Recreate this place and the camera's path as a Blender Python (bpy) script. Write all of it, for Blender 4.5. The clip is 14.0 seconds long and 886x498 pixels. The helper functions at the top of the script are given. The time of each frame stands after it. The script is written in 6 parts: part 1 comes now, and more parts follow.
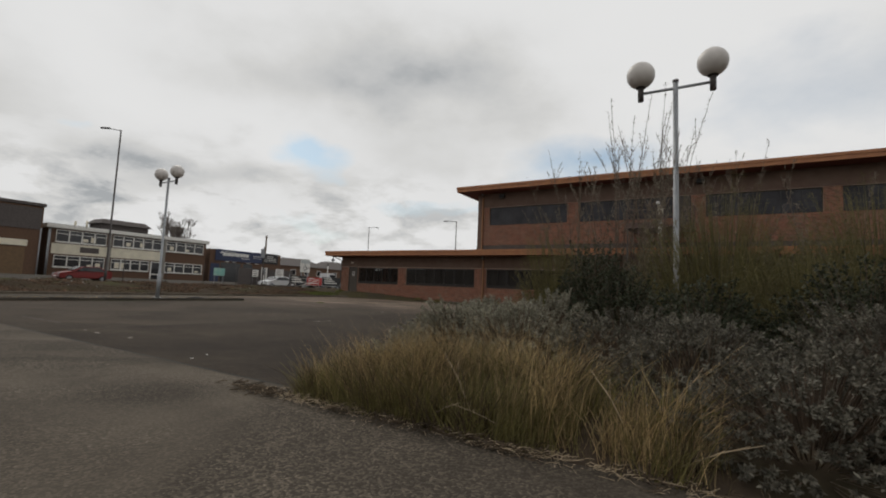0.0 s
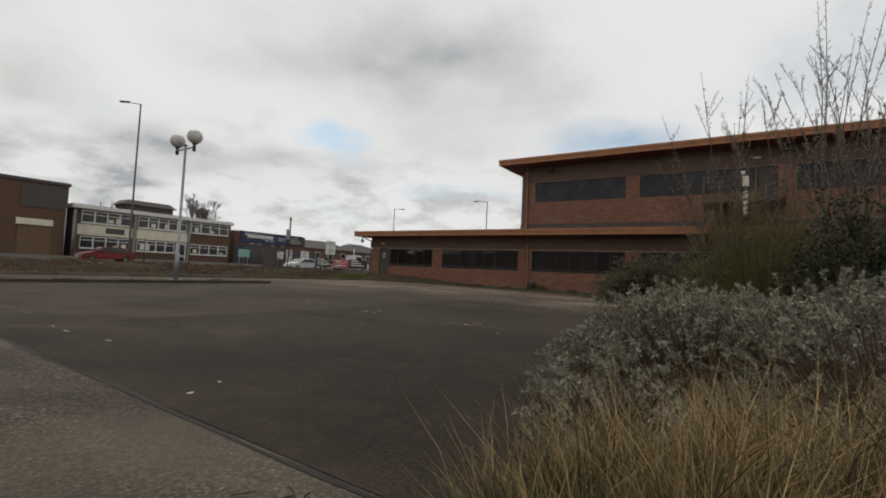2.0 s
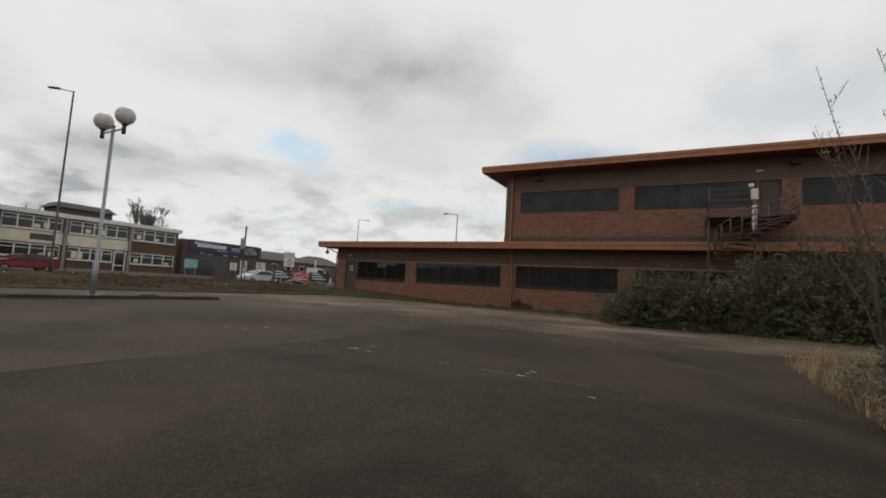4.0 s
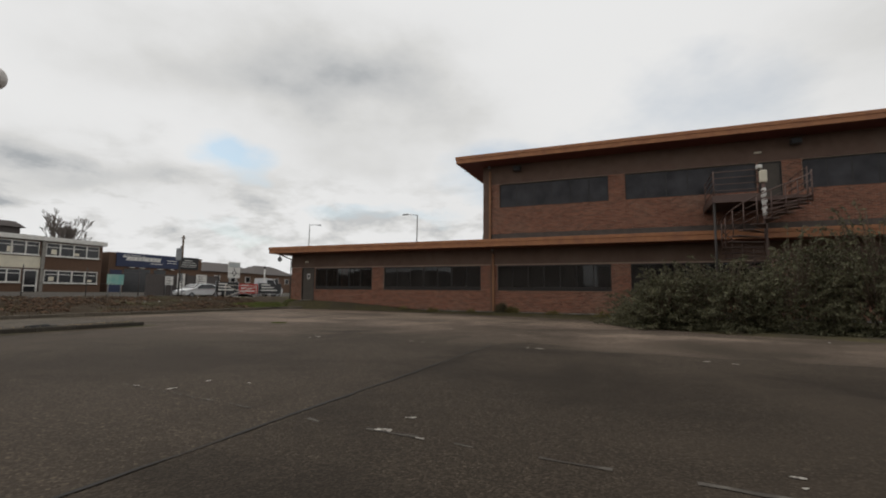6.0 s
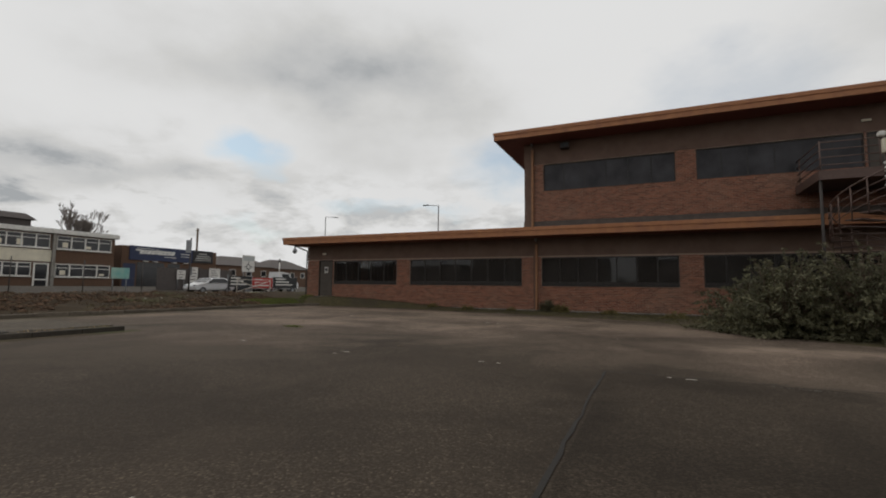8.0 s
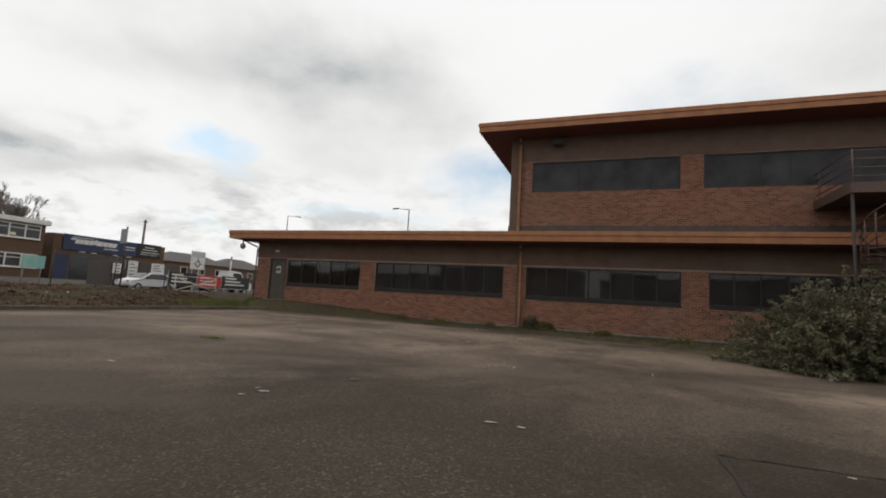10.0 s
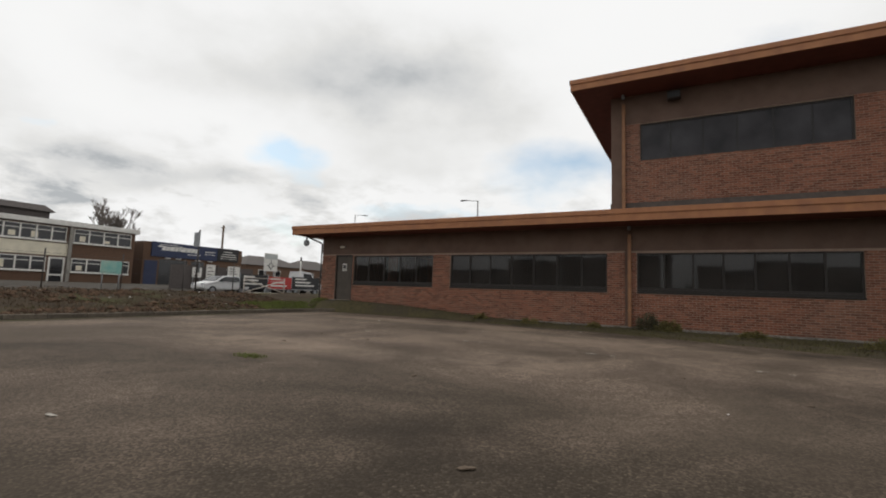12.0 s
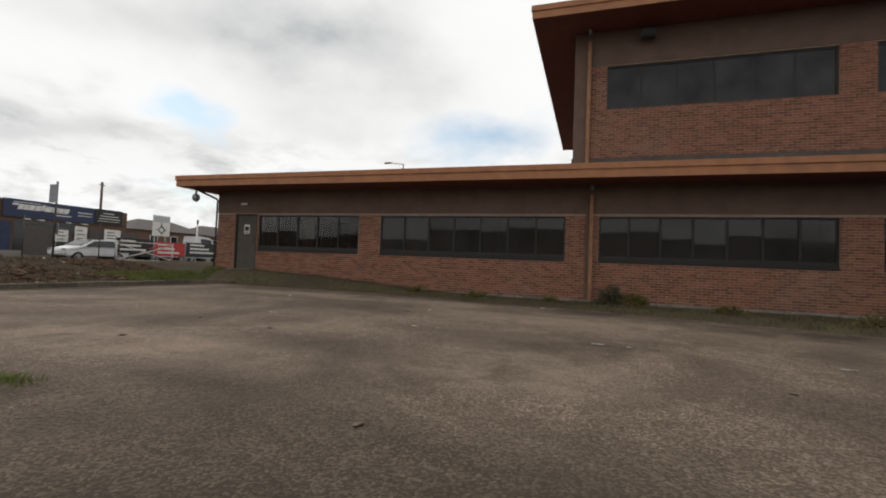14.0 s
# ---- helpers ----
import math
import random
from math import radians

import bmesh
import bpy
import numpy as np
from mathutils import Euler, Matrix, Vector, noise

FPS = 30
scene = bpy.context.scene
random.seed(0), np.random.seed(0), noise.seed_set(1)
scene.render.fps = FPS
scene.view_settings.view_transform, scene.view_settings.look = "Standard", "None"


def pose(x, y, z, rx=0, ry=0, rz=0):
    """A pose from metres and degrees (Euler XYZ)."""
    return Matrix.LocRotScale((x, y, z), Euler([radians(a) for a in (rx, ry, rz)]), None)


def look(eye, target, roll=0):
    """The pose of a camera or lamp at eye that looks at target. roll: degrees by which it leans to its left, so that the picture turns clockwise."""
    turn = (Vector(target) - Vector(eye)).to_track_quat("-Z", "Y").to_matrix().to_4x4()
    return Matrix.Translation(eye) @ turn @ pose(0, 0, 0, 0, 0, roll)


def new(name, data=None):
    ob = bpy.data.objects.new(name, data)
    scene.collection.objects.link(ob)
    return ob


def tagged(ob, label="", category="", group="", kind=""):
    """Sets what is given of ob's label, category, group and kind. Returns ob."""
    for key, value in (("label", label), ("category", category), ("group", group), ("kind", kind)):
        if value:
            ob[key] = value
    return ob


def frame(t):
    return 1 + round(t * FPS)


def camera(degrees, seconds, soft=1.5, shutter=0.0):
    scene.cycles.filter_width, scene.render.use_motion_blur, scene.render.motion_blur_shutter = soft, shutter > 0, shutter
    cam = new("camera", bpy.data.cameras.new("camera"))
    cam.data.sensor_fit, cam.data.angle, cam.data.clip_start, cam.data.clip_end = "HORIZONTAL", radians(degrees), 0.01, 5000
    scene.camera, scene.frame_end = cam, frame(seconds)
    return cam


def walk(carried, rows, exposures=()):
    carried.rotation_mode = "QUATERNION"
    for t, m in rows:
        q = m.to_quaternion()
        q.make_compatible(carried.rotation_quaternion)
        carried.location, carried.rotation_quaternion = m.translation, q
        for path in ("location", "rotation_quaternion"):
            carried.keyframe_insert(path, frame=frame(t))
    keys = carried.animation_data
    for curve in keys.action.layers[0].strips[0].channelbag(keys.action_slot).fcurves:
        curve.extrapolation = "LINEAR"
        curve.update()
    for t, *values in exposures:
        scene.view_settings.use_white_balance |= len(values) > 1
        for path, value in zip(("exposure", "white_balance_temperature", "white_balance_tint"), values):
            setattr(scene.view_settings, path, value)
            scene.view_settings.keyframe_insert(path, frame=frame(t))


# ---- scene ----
cam = camera(88.8, 14.0, 1.9)
PATH = [
    (0, (-0.416, 0.926, 1.045), (-1.452, 2.627, 1.222), 2.4),
    (0.5, (-1.176, 1.354, 1.017), (-2.242, 3.041, 1.159), 0.5),
    (1, (-1.794, 1.779, 0.987), (-2.852, 3.474, 1.058), 4.2),
    (1.5, (-2.417, 2.241, 0.956), (-3.49, 3.921, 1.106), 3.7),
    (2, (-3.058, 2.673, 0.946), (-4.171, 4.332, 1.047), 2.7),
    (2.5, (-3.596, 3.135, 0.933), (-4.628, 4.834, 1.152), 2.0),
    (3, (-4.219, 3.649, 0.944), (-5.345, 5.276, 1.236), 3.3),
    (3.2, (-4.432, 3.83, 0.939), (-5.464, 5.538, 1.069), 2.8),
    (5.3, (-7.378, 5.993, 1.075), (-8.27, 7.763, 1.341), 4.3),
    (5.5, (-7.591, 6.23, 1.077), (-8.34, 8.082, 1.171), 3.7),
    (6, (-8.112, 6.812, 1.078), (-8.883, 8.647, 1.273), 0.6),
    (6.5, (-8.646, 7.396, 1.061), (-9.53, 9.175, 1.289), 2.8),
    (7, (-9.208, 8.013, 1.109), (-10.04, 9.812, 1.377), 1.1),
    (7.5, (-9.78, 8.569, 1.118), (-10.715, 10.316, 1.392), 1.7),
    (7.7, (-9.996, 8.849, 1.129), (-10.83, 10.663, 1.252), 0.0),
    (8, (-10.3, 9.273, 1.144), (-11.129, 11.085, 1.313), 0.7),
    (8.5, (-10.746, 9.951, 1.153), (-11.589, 11.757, 1.317), -0.8),
    (8.7, (-10.906, 10.214, 1.15), (-11.76, 11.999, 1.436), 2.2),
    (10.8, (-12.346, 12.838, 1.035), (-13.004, 14.716, 1.228), 2.6),
    (11, (-12.548, 13.081, 1.026), (-13.356, 14.894, 1.273), 5.7),
    (11.5, (-12.99, 13.69, 1.051), (-13.718, 15.547, 1.201), 2.4),
    (12, (-13.504, 14.376, 1.08), (-14.459, 16.123, 1.269), 2.0),
    (12.5, (-13.924, 14.944, 1.094), (-14.708, 16.782, 1.169), 2.6),
    (13, (-14.481, 15.459, 1.108), (-15.351, 17.257, 1.214), 0.1),
    (13.5, (-14.937, 16.14, 1.044), (-15.774, 17.956, 1.026), 3.1),
    (14, (-15.284, 16.902, 0.993), (-15.909, 18.801, 1.065), 2.3),
]
walk(cam, [(t, look(eye, target, roll)) for t, eye, target, roll in PATH], [(0.0, -0.29), (1.5, -0.25), (3.0, -0.22), (5.5, -0.2), (6.5, -0.22), (7.5, -0.25), (8.0, -0.34), (8.5, -0.18), (11.0, 0.03), (11.5, 0.0), (12.5, 0.0), (13.0, -0.03), (13.5, -0.1), (14.0, 0.07)])

# ---- world, sun, exposure ----
SUN_ELEV, SUN_AZ = 46.0, 296.0   # degrees; azimuth clockwise from +y
world = bpy.data.worlds.new("world")
scene.world = world
world.use_nodes = True


def build_sky():
    """A bright broken overcast over a clear sky: cloud banks and gaps by azimuth and elevation, in degrees."""
    nt = world.node_tree
    nt.nodes.clear()
    N, L = nt.nodes.new, nt.links.new
    out = N("ShaderNodeOutputWorld")
    bg = N("ShaderNodeBackground")
    sky = N("ShaderNodeTexSky")
    sky.sky_type = "NISHITA"
    sky.sun_disc = False
    sky.sun_elevation = radians(SUN_ELEV)
    sky.sun_rotation = radians(SUN_AZ)
    tc = N("ShaderNodeTexCoord")
    sep = N("ShaderNodeSeparateXYZ")
    L(tc.outputs["Generated"], sep.inputs[0])

    def math_(op, a, b=0.0, clamp=False):
        n = N("ShaderNodeMath")
        n.operation = op
        n.use_clamp = clamp
        for i, v in enumerate((a, b)):
            if isinstance(v, (int, float)):
                n.inputs[i].default_value = v
            else:
                L(v, n.inputs[i])
        return n.outputs[0]

    def noise_(scale, detail, rough, off, stretch=(1, 1, 1), dist=0.0, colour=False):
        mp = N("ShaderNodeMapping")
        mp.inputs["Location"].default_value = off
        mp.inputs["Scale"].default_value = stretch
        L(tc.outputs["Generated"], mp.inputs[0])
        n = N("ShaderNodeTexNoise")
        for key, val in (("Scale", scale), ("Detail", detail), ("Roughness", rough), ("Distortion", dist)):
            n.inputs[key].default_value = val
        L(mp.outputs[0], n.inputs["Vector"])
        return n.outputs["Color" if colour else "Fac"]

    def ramp(fac, stops):
        r = N("ShaderNodeValToRGB")
        e = r.color_ramp.elements
        while len(e) < len(stops):
            e.new(0.5)
        for el, (p, c) in zip(e, stops):
            el.position, el.color = p, (*c, 1)
        L(fac, r.inputs[0])
        return r.outputs[0]

    def band(lo, hi, a, b):
        r = N("ShaderNodeMapRange")
        r.interpolation_type = "SMOOTHSTEP"
        L(elev, r.inputs[0])
        for k, v in enumerate((lo, hi, a, b)):
            r.inputs[k + 1].default_value = v
        return r.outputs[0]
    azim = math_("MULTIPLY", math_("ARCTAN2", sep.outputs[0], sep.outputs[1]), 57.2958)
    elev = math_("MULTIPLY", math_("ARCSINE", sep.outputs[2]), 57.2958)
    flat = N("ShaderNodeCombineXYZ")
    L(azim, flat.inputs[0]), L(elev, flat.inputs[1])
    # ragged edges: the place in the sky is shifted by a few degrees, more along the horizon than upwards
    off = N("ShaderNodeVectorMath")
    off.operation = "MULTIPLY_ADD"
    L(noise_(3.4, 8, 0.52, (0, 0, 0), (1, 1, 1.6), colour=True), off.inputs[0])
    off.inputs[1].default_value = (24, 15, 0)
    off.inputs[2].default_value = (-12, -7.5, 0)
    pos = N("ShaderNodeVectorMath")
    L(flat.outputs[0], pos.inputs[0]), L(off.outputs[0], pos.inputs[1])

    def blobs(rows):
        total = None
        for az, el, ra, re, wt in rows:
            q = N("ShaderNodeVectorMath")
            q.operation = "MULTIPLY_ADD"
            L(pos.outputs[0], q.inputs[0])
            q.inputs[1].default_value = (1 / ra, 1 / re, 0)
            q.inputs[2].default_value = (-az / ra, -el / re, 0)
            d = N("ShaderNodeVectorMath")
            d.operation = "DOT_PRODUCT"
            L(q.outputs[0], d.inputs[0]), L(q.outputs[0], d.inputs[1])
            g = math_("MULTIPLY", math_("POWER", 2.718, math_("MULTIPLY", d.outputs["Value"], -1.0)), wt)
            total = g if total is None else math_("ADD", total, g)
        return total
    # the high soft bank, the darker heap to the west, and smaller shreds
    bank = blobs([(-43, 26.5, 15, 5.5, 0.62), (-30, 24.0, 13, 4.5, 0.50), (-22, 20.5, 10, 4.0, 0.32), (-57, 24.5, 7, 5.0, 0.22),
                  (-67.5, 11.5, 6.5, 3.2, 0.85), (-58, 10.3, 4.5, 1.8, 0.50), (-78, 17.5, 6, 3.5, 0.42), (-60.5, 16.3, 1.5, 1.0, 0.35),
                  (-47, 9.6, 5, 1.3, 0.30), (-36, 16.5, 8, 2.2, 0.22), (-88, 9, 7, 3, 0.5), (30, 24, 18, 7, 0.5), (-110, 24, 16, 8, 0.6),
                  (70, 20, 20, 8, 0.6), (120, 28, 25, 9, 0.6), (180, 20, 25, 9, 0.6), (-150, 30, 22, 8, 0.6), (-20, 50, 35, 9, 0.3)])
    grain = noise_(5.5, 8, 0.55, (1.7, 0.4, 0.3), (1, 1, 1.9))
    soft = noise_(1.9, 5, 0.5, (4.2, 2.0, 1.1), (1, 1, 1.6))
    puff = math_("MULTIPLY", math_("SUBTRACT", grain, 0.5), 1.5)
    grey = math_("MULTIPLY", bank, math_("ADD", puff, 0.85))
    grey = math_("ADD", grey, math_("MULTIPLY", math_("SUBTRACT", soft, 0.56, True), 0.8))
    # heaped cumulus low over the horizon: white tops, blue-grey undersides
    heap = noise_(7.5, 10, 0.6, (0.35, 0.15, 0.0), (1, 1, 2.6), 0.2)
    heaped = math_("MULTIPLY", math_("MULTIPLY", math_("SUBTRACT", heap, 0.46), 5.5, True), band(7.0, 17.0, 0.8, 0.0))
    grey = math_("ADD", grey, heaped)
    cloud = ramp(grey, [(0.0, (0.935, 0.935, 0.93)), (0.12, (0.90, 0.90, 0.895)), (0.42, (0.77, 0.768, 0.755)), (0.75, (0.63, 0.638, 0.64)), (1.0, (0.46, 0.48, 0.495))])
    hole = blobs([(-50.3, 15.2, 5.0, 2.5, 1.2), (-44.5, 12.6, 2.5, 0.9, 0.30), (-14.5, 15.0, 9.5, 3.6, 0.72), (-33, 10.5, 6, 1.1, 0.40), (-25, 9.0, 5, 1.0, 0.40),
                  (8, 21, 14, 6, 0.36), (-71, 15.6, 2.0, 0.9, 0.35), (-48, 6.6, 8, 0.9, 0.35), (60, 35, 14, 7, 0.7), (150, 40, 16, 8, 0.7), (-100, 45, 14, 7, 0.5)])
    hole = math_("ADD", hole, math_("MULTIPLY", math_("MULTIPLY", puff, hole), 1.0))
    gap = ramp(hole, [(0.0, (0, 0, 0)), (0.18, (0, 0, 0)), (0.80, (0.75, 0.75, 0.75))])
    mul = N("ShaderNodeVectorMath")
    mul.operation = "MULTIPLY"
    L(sky.outputs[0], mul.inputs[0])
    mul.inputs[1].default_value = (0.108, 0.121, 0.115)
    mix = N("ShaderNodeMix")
    mix.data_type = "RGBA"
    L(gap, mix.inputs["Factor"])
    L(cloud, mix.inputs[6])
    L(mul.outputs[0], mix.inputs[7])
    L(mix.outputs[2], bg.inputs[0])
    bg.inputs[1].default_value = 1.0
    L(bg.outputs[0], out.inputs[0])


build_sky()
sun_data = bpy.data.lights.new("sun", "SUN")
sun_data.energy, sun_data.angle, sun_data.color = 0.9, radians(25), (1.0, 0.95, 0.88)
sun = new("sun", sun_data)
sun.matrix_world = look((0, 0, 0), (-math.sin(radians(SUN_AZ)) * math.cos(radians(SUN_ELEV)), -math.cos(radians(SUN_AZ)) * math.cos(radians(SUN_ELEV)), -math.sin(radians(SUN_ELEV)))) 
sun.location = (0, 0, 40)


# ---- materials ----
def material(name, color, rough=0.8, color2=None, scale=6.0, detail=6.0, bump=0.0, bump_scale=60.0, metal=0.0,
             stain=None, stain_scale=0.6, stain_lo=0.5, stain_hi=0.7, rand=0.0, spec=0.4, island=0.0, translucent=0.0):
    """Principled with two scales of noise variation, fine relief and a per-object or per-island shift."""
    m = bpy.data.materials.new(name)
    m.use_nodes = True
    nt = m.node_tree
    nt.nodes.clear()
    N, L = nt.nodes.new, nt.links.new
    out, p = N("ShaderNodeOutputMaterial"), N("ShaderNodeBsdfPrincipled")
    L(p.outputs[0], out.inputs[0])
    p.inputs["Roughness"].default_value = rough
    p.inputs["Metallic"].default_value = metal
    p.inputs["Specular IOR Level"].default_value = spec
    geo = N("ShaderNodeNewGeometry")
    color2 = color2 or tuple(c * 0.7 for c in color)

    def noise_(sc, det, ro=0.55):
        n = N("ShaderNodeTexNoise")
        n.inputs["Scale"].default_value, n.inputs["Detail"].default_value, n.inputs["Roughness"].default_value = sc, det, ro
        L(geo.outputs["Position"], n.inputs["Vector"])
        return n.outputs["Fac"]

    def mixc(f, a, b):
        x = N("ShaderNodeMix")
        x.data_type = "RGBA"
        L(f, x.inputs["Factor"])
        for s, v in ((6, a), (7, b)):
            if isinstance(v, tuple):
                x.inputs[s].default_value = (*v, 1)
            else:
                L(v, x.inputs[s])
        return x.outputs[2]

    def span(f, lo, hi, a=0.0, b=1.0):
        r = N("ShaderNodeMapRange")
        L(f, r.inputs[0])
        for i, v in enumerate((lo, hi, a, b)):
            r.inputs[i + 1].default_value = v
        return r.outputs[0]
    c = mixc(span(noise_(scale, detail), 0.3, 0.7), color, color2)
    if stain:
        c = mixc(span(noise_(stain_scale, 5), stain_lo, stain_hi, 0.0, 0.85), c, stain)
    if rand or island:
        if rand:
            src = N("ShaderNodeObjectInfo").outputs["Random"]
        else:
            src = geo.outputs["Random Per Island"]
        amt = rand or island
        hsv = N("ShaderNodeHueSaturation")
        L(span(src, 0, 1, 1 - amt, 1 + amt), hsv.inputs["Value"])
        L(c, hsv.inputs["Color"])
        c = hsv.outputs[0]
    L(c, p.inputs["Base Color"])
    if bump:
        b = N("ShaderNodeBump")
        b.inputs["Strength"].default_value = bump
        b.inputs["Distance"].default_value = 0.01
        L(noise_(bump_scale, 4, 0.6), b.inputs["Height"])
        L(b.outputs[0], p.inputs["Normal"])
    if translucent:
        t = N("ShaderNodeBsdfTranslucent")
        L(c, t.inputs[0])
        ms = N("ShaderNodeMixShader")
        ms.inputs[0].default_value = translucent
        L(p.outputs[0], ms.inputs[1]), L(t.outputs[0], ms.inputs[2])
        L(ms.outputs[0], out.inputs[0])
    return m


def glass_material(name, tint, rough=0.03, ior=1.42, veil=0.085, film=1.0, cool=False):
    """Tinted pane: see-through, mirror-like by its Fresnel gloss, and slightly diffuse, a grey painted in for reflected
    surroundings.
    """
    m = bpy.data.materials.new(name)
    m.use_nodes = True
    nt = m.node_tree
    nt.nodes.clear()
    N, L = nt.nodes.new, nt.links.new
    out = N("ShaderNodeOutputMaterial")
    df, md, nz = N("ShaderNodeBsdfDiffuse"), N("ShaderNodeMixShader"), N("ShaderNodeTexNoise")
    # the dim reflection of the surroundings, put in as a grey diffuse colour
    df.inputs[0].default_value = (veil, veil * 0.97, veil * 1.06, 1) if cool else (veil, veil * 0.94, veil * 0.88, 1)
    nz.inputs["Scale"].default_value, nz.inputs["Detail"].default_value = 1.3, 5.0
    L(N("ShaderNodeNewGeometry").outputs["Position"], nz.inputs["Vector"])
    tr, gl, mx, fr = N("ShaderNodeBsdfTransparent"), N("ShaderNodeBsdfGlossy"), N("ShaderNodeMixShader"), N("ShaderNodeFresnel")
    tr.inputs[0].default_value = (*tint, 1)
    gl.inputs["Roughness"].default_value = rough
    fr.inputs[0].default_value = ior
    fm = N("ShaderNodeMath")
    fm.operation = "MULTIPLY"
    fm.inputs[1].default_value = film
    L(nz.outputs["Fac"], fm.inputs[0])
    L(fm.outputs[0], md.inputs[0]), L(tr.outputs[0], md.inputs[1]), L(df.outputs[0], md.inputs[2])
    L(fr.outputs[0], mx.inputs[0]), L(md.outputs[0], mx.inputs[1]), L(gl.outputs[0], mx.inputs[2])
    L(mx.outputs[0], out.inputs[0])
    return m


def asphalt(name, binder, stone, stain, stain_scale, gritty=None, damp=(), dusty=()):
    """Stones of about 10 mm set in a dark binder, with damp stains and dusty swathes; damp and dusty: (x, y, rx, ry, weight) on the plan."""
    m = bpy.data.materials.new(name)
    m.use_nodes = True
    nt = m.node_tree
    nt.nodes.clear()
    N, L = nt.nodes.new, nt.links.new
    out, p = N("ShaderNodeOutputMaterial"), N("ShaderNodeBsdfPrincipled")
    L(p.outputs[0], out.inputs[0])
    p.inputs["Roughness"].default_value = 0.92
    p.inputs["Specular IOR Level"].default_value = 0.12
    geo = N("ShaderNodeNewGeometry")

    def vor(scale):
        v = N("ShaderNodeTexVoronoi")
        v.inputs["Scale"].default_value = scale
        L(geo.outputs["Position"], v.inputs["Vector"])
        return v

    def span(f, lo, hi, a=0.0, b=1.0):
        r = N("ShaderNodeMapRange")
        L(f, r.inputs[0])
        for k, v in enumerate((lo, hi, a, b)):
            r.inputs[k + 1].default_value = v
        return r.outputs[0]

    def noise_(sc, det, ro=0.55, di=0.0):
        n = N("ShaderNodeTexNoise")
        for key, val in (("Scale", sc), ("Detail", det), ("Roughness", ro), ("Distortion", di)):
            n.inputs[key].default_value = val
        L(geo.outputs["Position"], n.inputs["Vector"])
        return n.outputs["Fac"]

    def mixc(f, a, b):
        x = N("ShaderNodeMix")
        x.data_type = "RGBA"
        L(f, x.inputs["Factor"])
        for s, v in ((6, a), (7, b)):
            if isinstance(v, tuple):
                x.inputs[s].default_value = (*v, 1)
            else:
                L(v, x.inputs[s])
        return x.outputs[2]
    v1 = vor(64)
    sep = N("ShaderNodeSeparateColor")

    def places(rows):
        wob = N("ShaderNodeTexNoise")
        for key, val in (("Scale", 0.55), ("Detail", 7.0), ("Roughness", 0.6)):
            wob.inputs[key].default_value = val
        L(geo.outputs["Position"], wob.inputs["Vector"])
        total = None
        for cx, cy, rx, ry, wt in rows:
            amp = 1.4 * min(rx, ry) + 0.25
            q = N("ShaderNodeVectorMath")
            q.operation = "MULTIPLY_ADD"
            L(wob.outputs["Color"], q.inputs[0])
            q.inputs[1].default_value = (amp / rx, amp / ry, 0)
            q.inputs[2].default_value = (-cx / rx - amp / rx / 2, -cy / ry - amp / ry / 2, 0)
            a = N("ShaderNodeVectorMath")
            a.operation = "MULTIPLY_ADD"
            L(geo.outputs["Position"], a.inputs[0])
            a.inputs[1].default_value = (1 / rx, 1 / ry, 0)
            L(q.outputs[0], a.inputs[2])
            d = N("ShaderNodeVectorMath")
            d.operation = "DOT_PRODUCT"
            L(a.outputs[0], d.inputs[0]), L(a.outputs[0], d.inputs[1])
            g = span(d.outputs["Value"], 0.15, 1.7, wt, 0.0)
            if total is None:
                total = g
            else:
                m_ = N("ShaderNodeMath")
                m_.operation = "MAXIMUM"
                L(total, m_.inputs[0]), L(g, m_.inputs[1])
                total = m_.outputs[0]
        # broken up by finer blotches
        fin = N("ShaderNodeMath")
        fin.operation = "MULTIPLY"
        L(total, fin.inputs[0])
        L(span(noise_(1.7, 7, 0.65, 0.6), 0.36, 0.60, 0.15, 1.0), fin.inputs[1])
        return fin.outputs[0]
    L(v1.outputs["Color"], sep.inputs[0])
    c = mixc(span(sep.outputs[0], 0.35, 1.0), binder, stone)
    c = mixc(span(sep.outputs[2], 0.93, 0.96, 0.0, 0.45), c, tuple(2.2 * u for u in stone))
    if gritty:
        # the dressing is worn to bare pale grit further from the road
        g = mixc(span(sep.outputs[0], 0.35, 1.0), *gritty)
        # a few pale stones stand out of the worn grit
        g = mixc(span(sep.outputs[1], 0.965, 0.975, 0.0, 0.5), g, tuple(min(1.0, 1.6 * u) for u in gritty[1]))
        xyz = N("ShaderNodeSeparateXYZ")
        L(geo.outputs["Position"], xyz.inputs[0])
        add = N("ShaderNodeMath")
        L(xyz.outputs[1], add.inputs[0])
        L(span(noise_(0.22, 5, 0.55, 0.8), 0.3, 0.7, -5.0, 5.0), add.inputs[1])
        c = mixc(span(add.outputs[0], 15.0, 23.5), c, g)
    c = mixc(span(noise_(6, 6, 0.6), 0.35, 0.7, 0.0, 0.35), c, binder)
    c = mixc(span(noise_(stain_scale, 6, 0.55, 0.9), 0.46, 0.62, 0.0, 0.5), c, stain)
    # pale dust in broad blotches
    veil = tuple(min(1.0, 0.5 * (u + w) * 1.25) for u, w in zip(binder, stone))
    c = mixc(span(noise_(stain_scale * 0.8, 5, 0.5, 1.0), 0.50, 0.68, 0.0, 0.7), c, veil)
    if dusty:
        c = mixc(places(dusty), c, tuple(1.15 * u for u in (gritty[1] if gritty else stone)))
    if damp:
        c = mixc(places(damp), c, stain)
    L(c, p.inputs["Base Color"])
    bp = N("ShaderNodeBump")
    bp.inputs["Strength"].default_value = 0.6
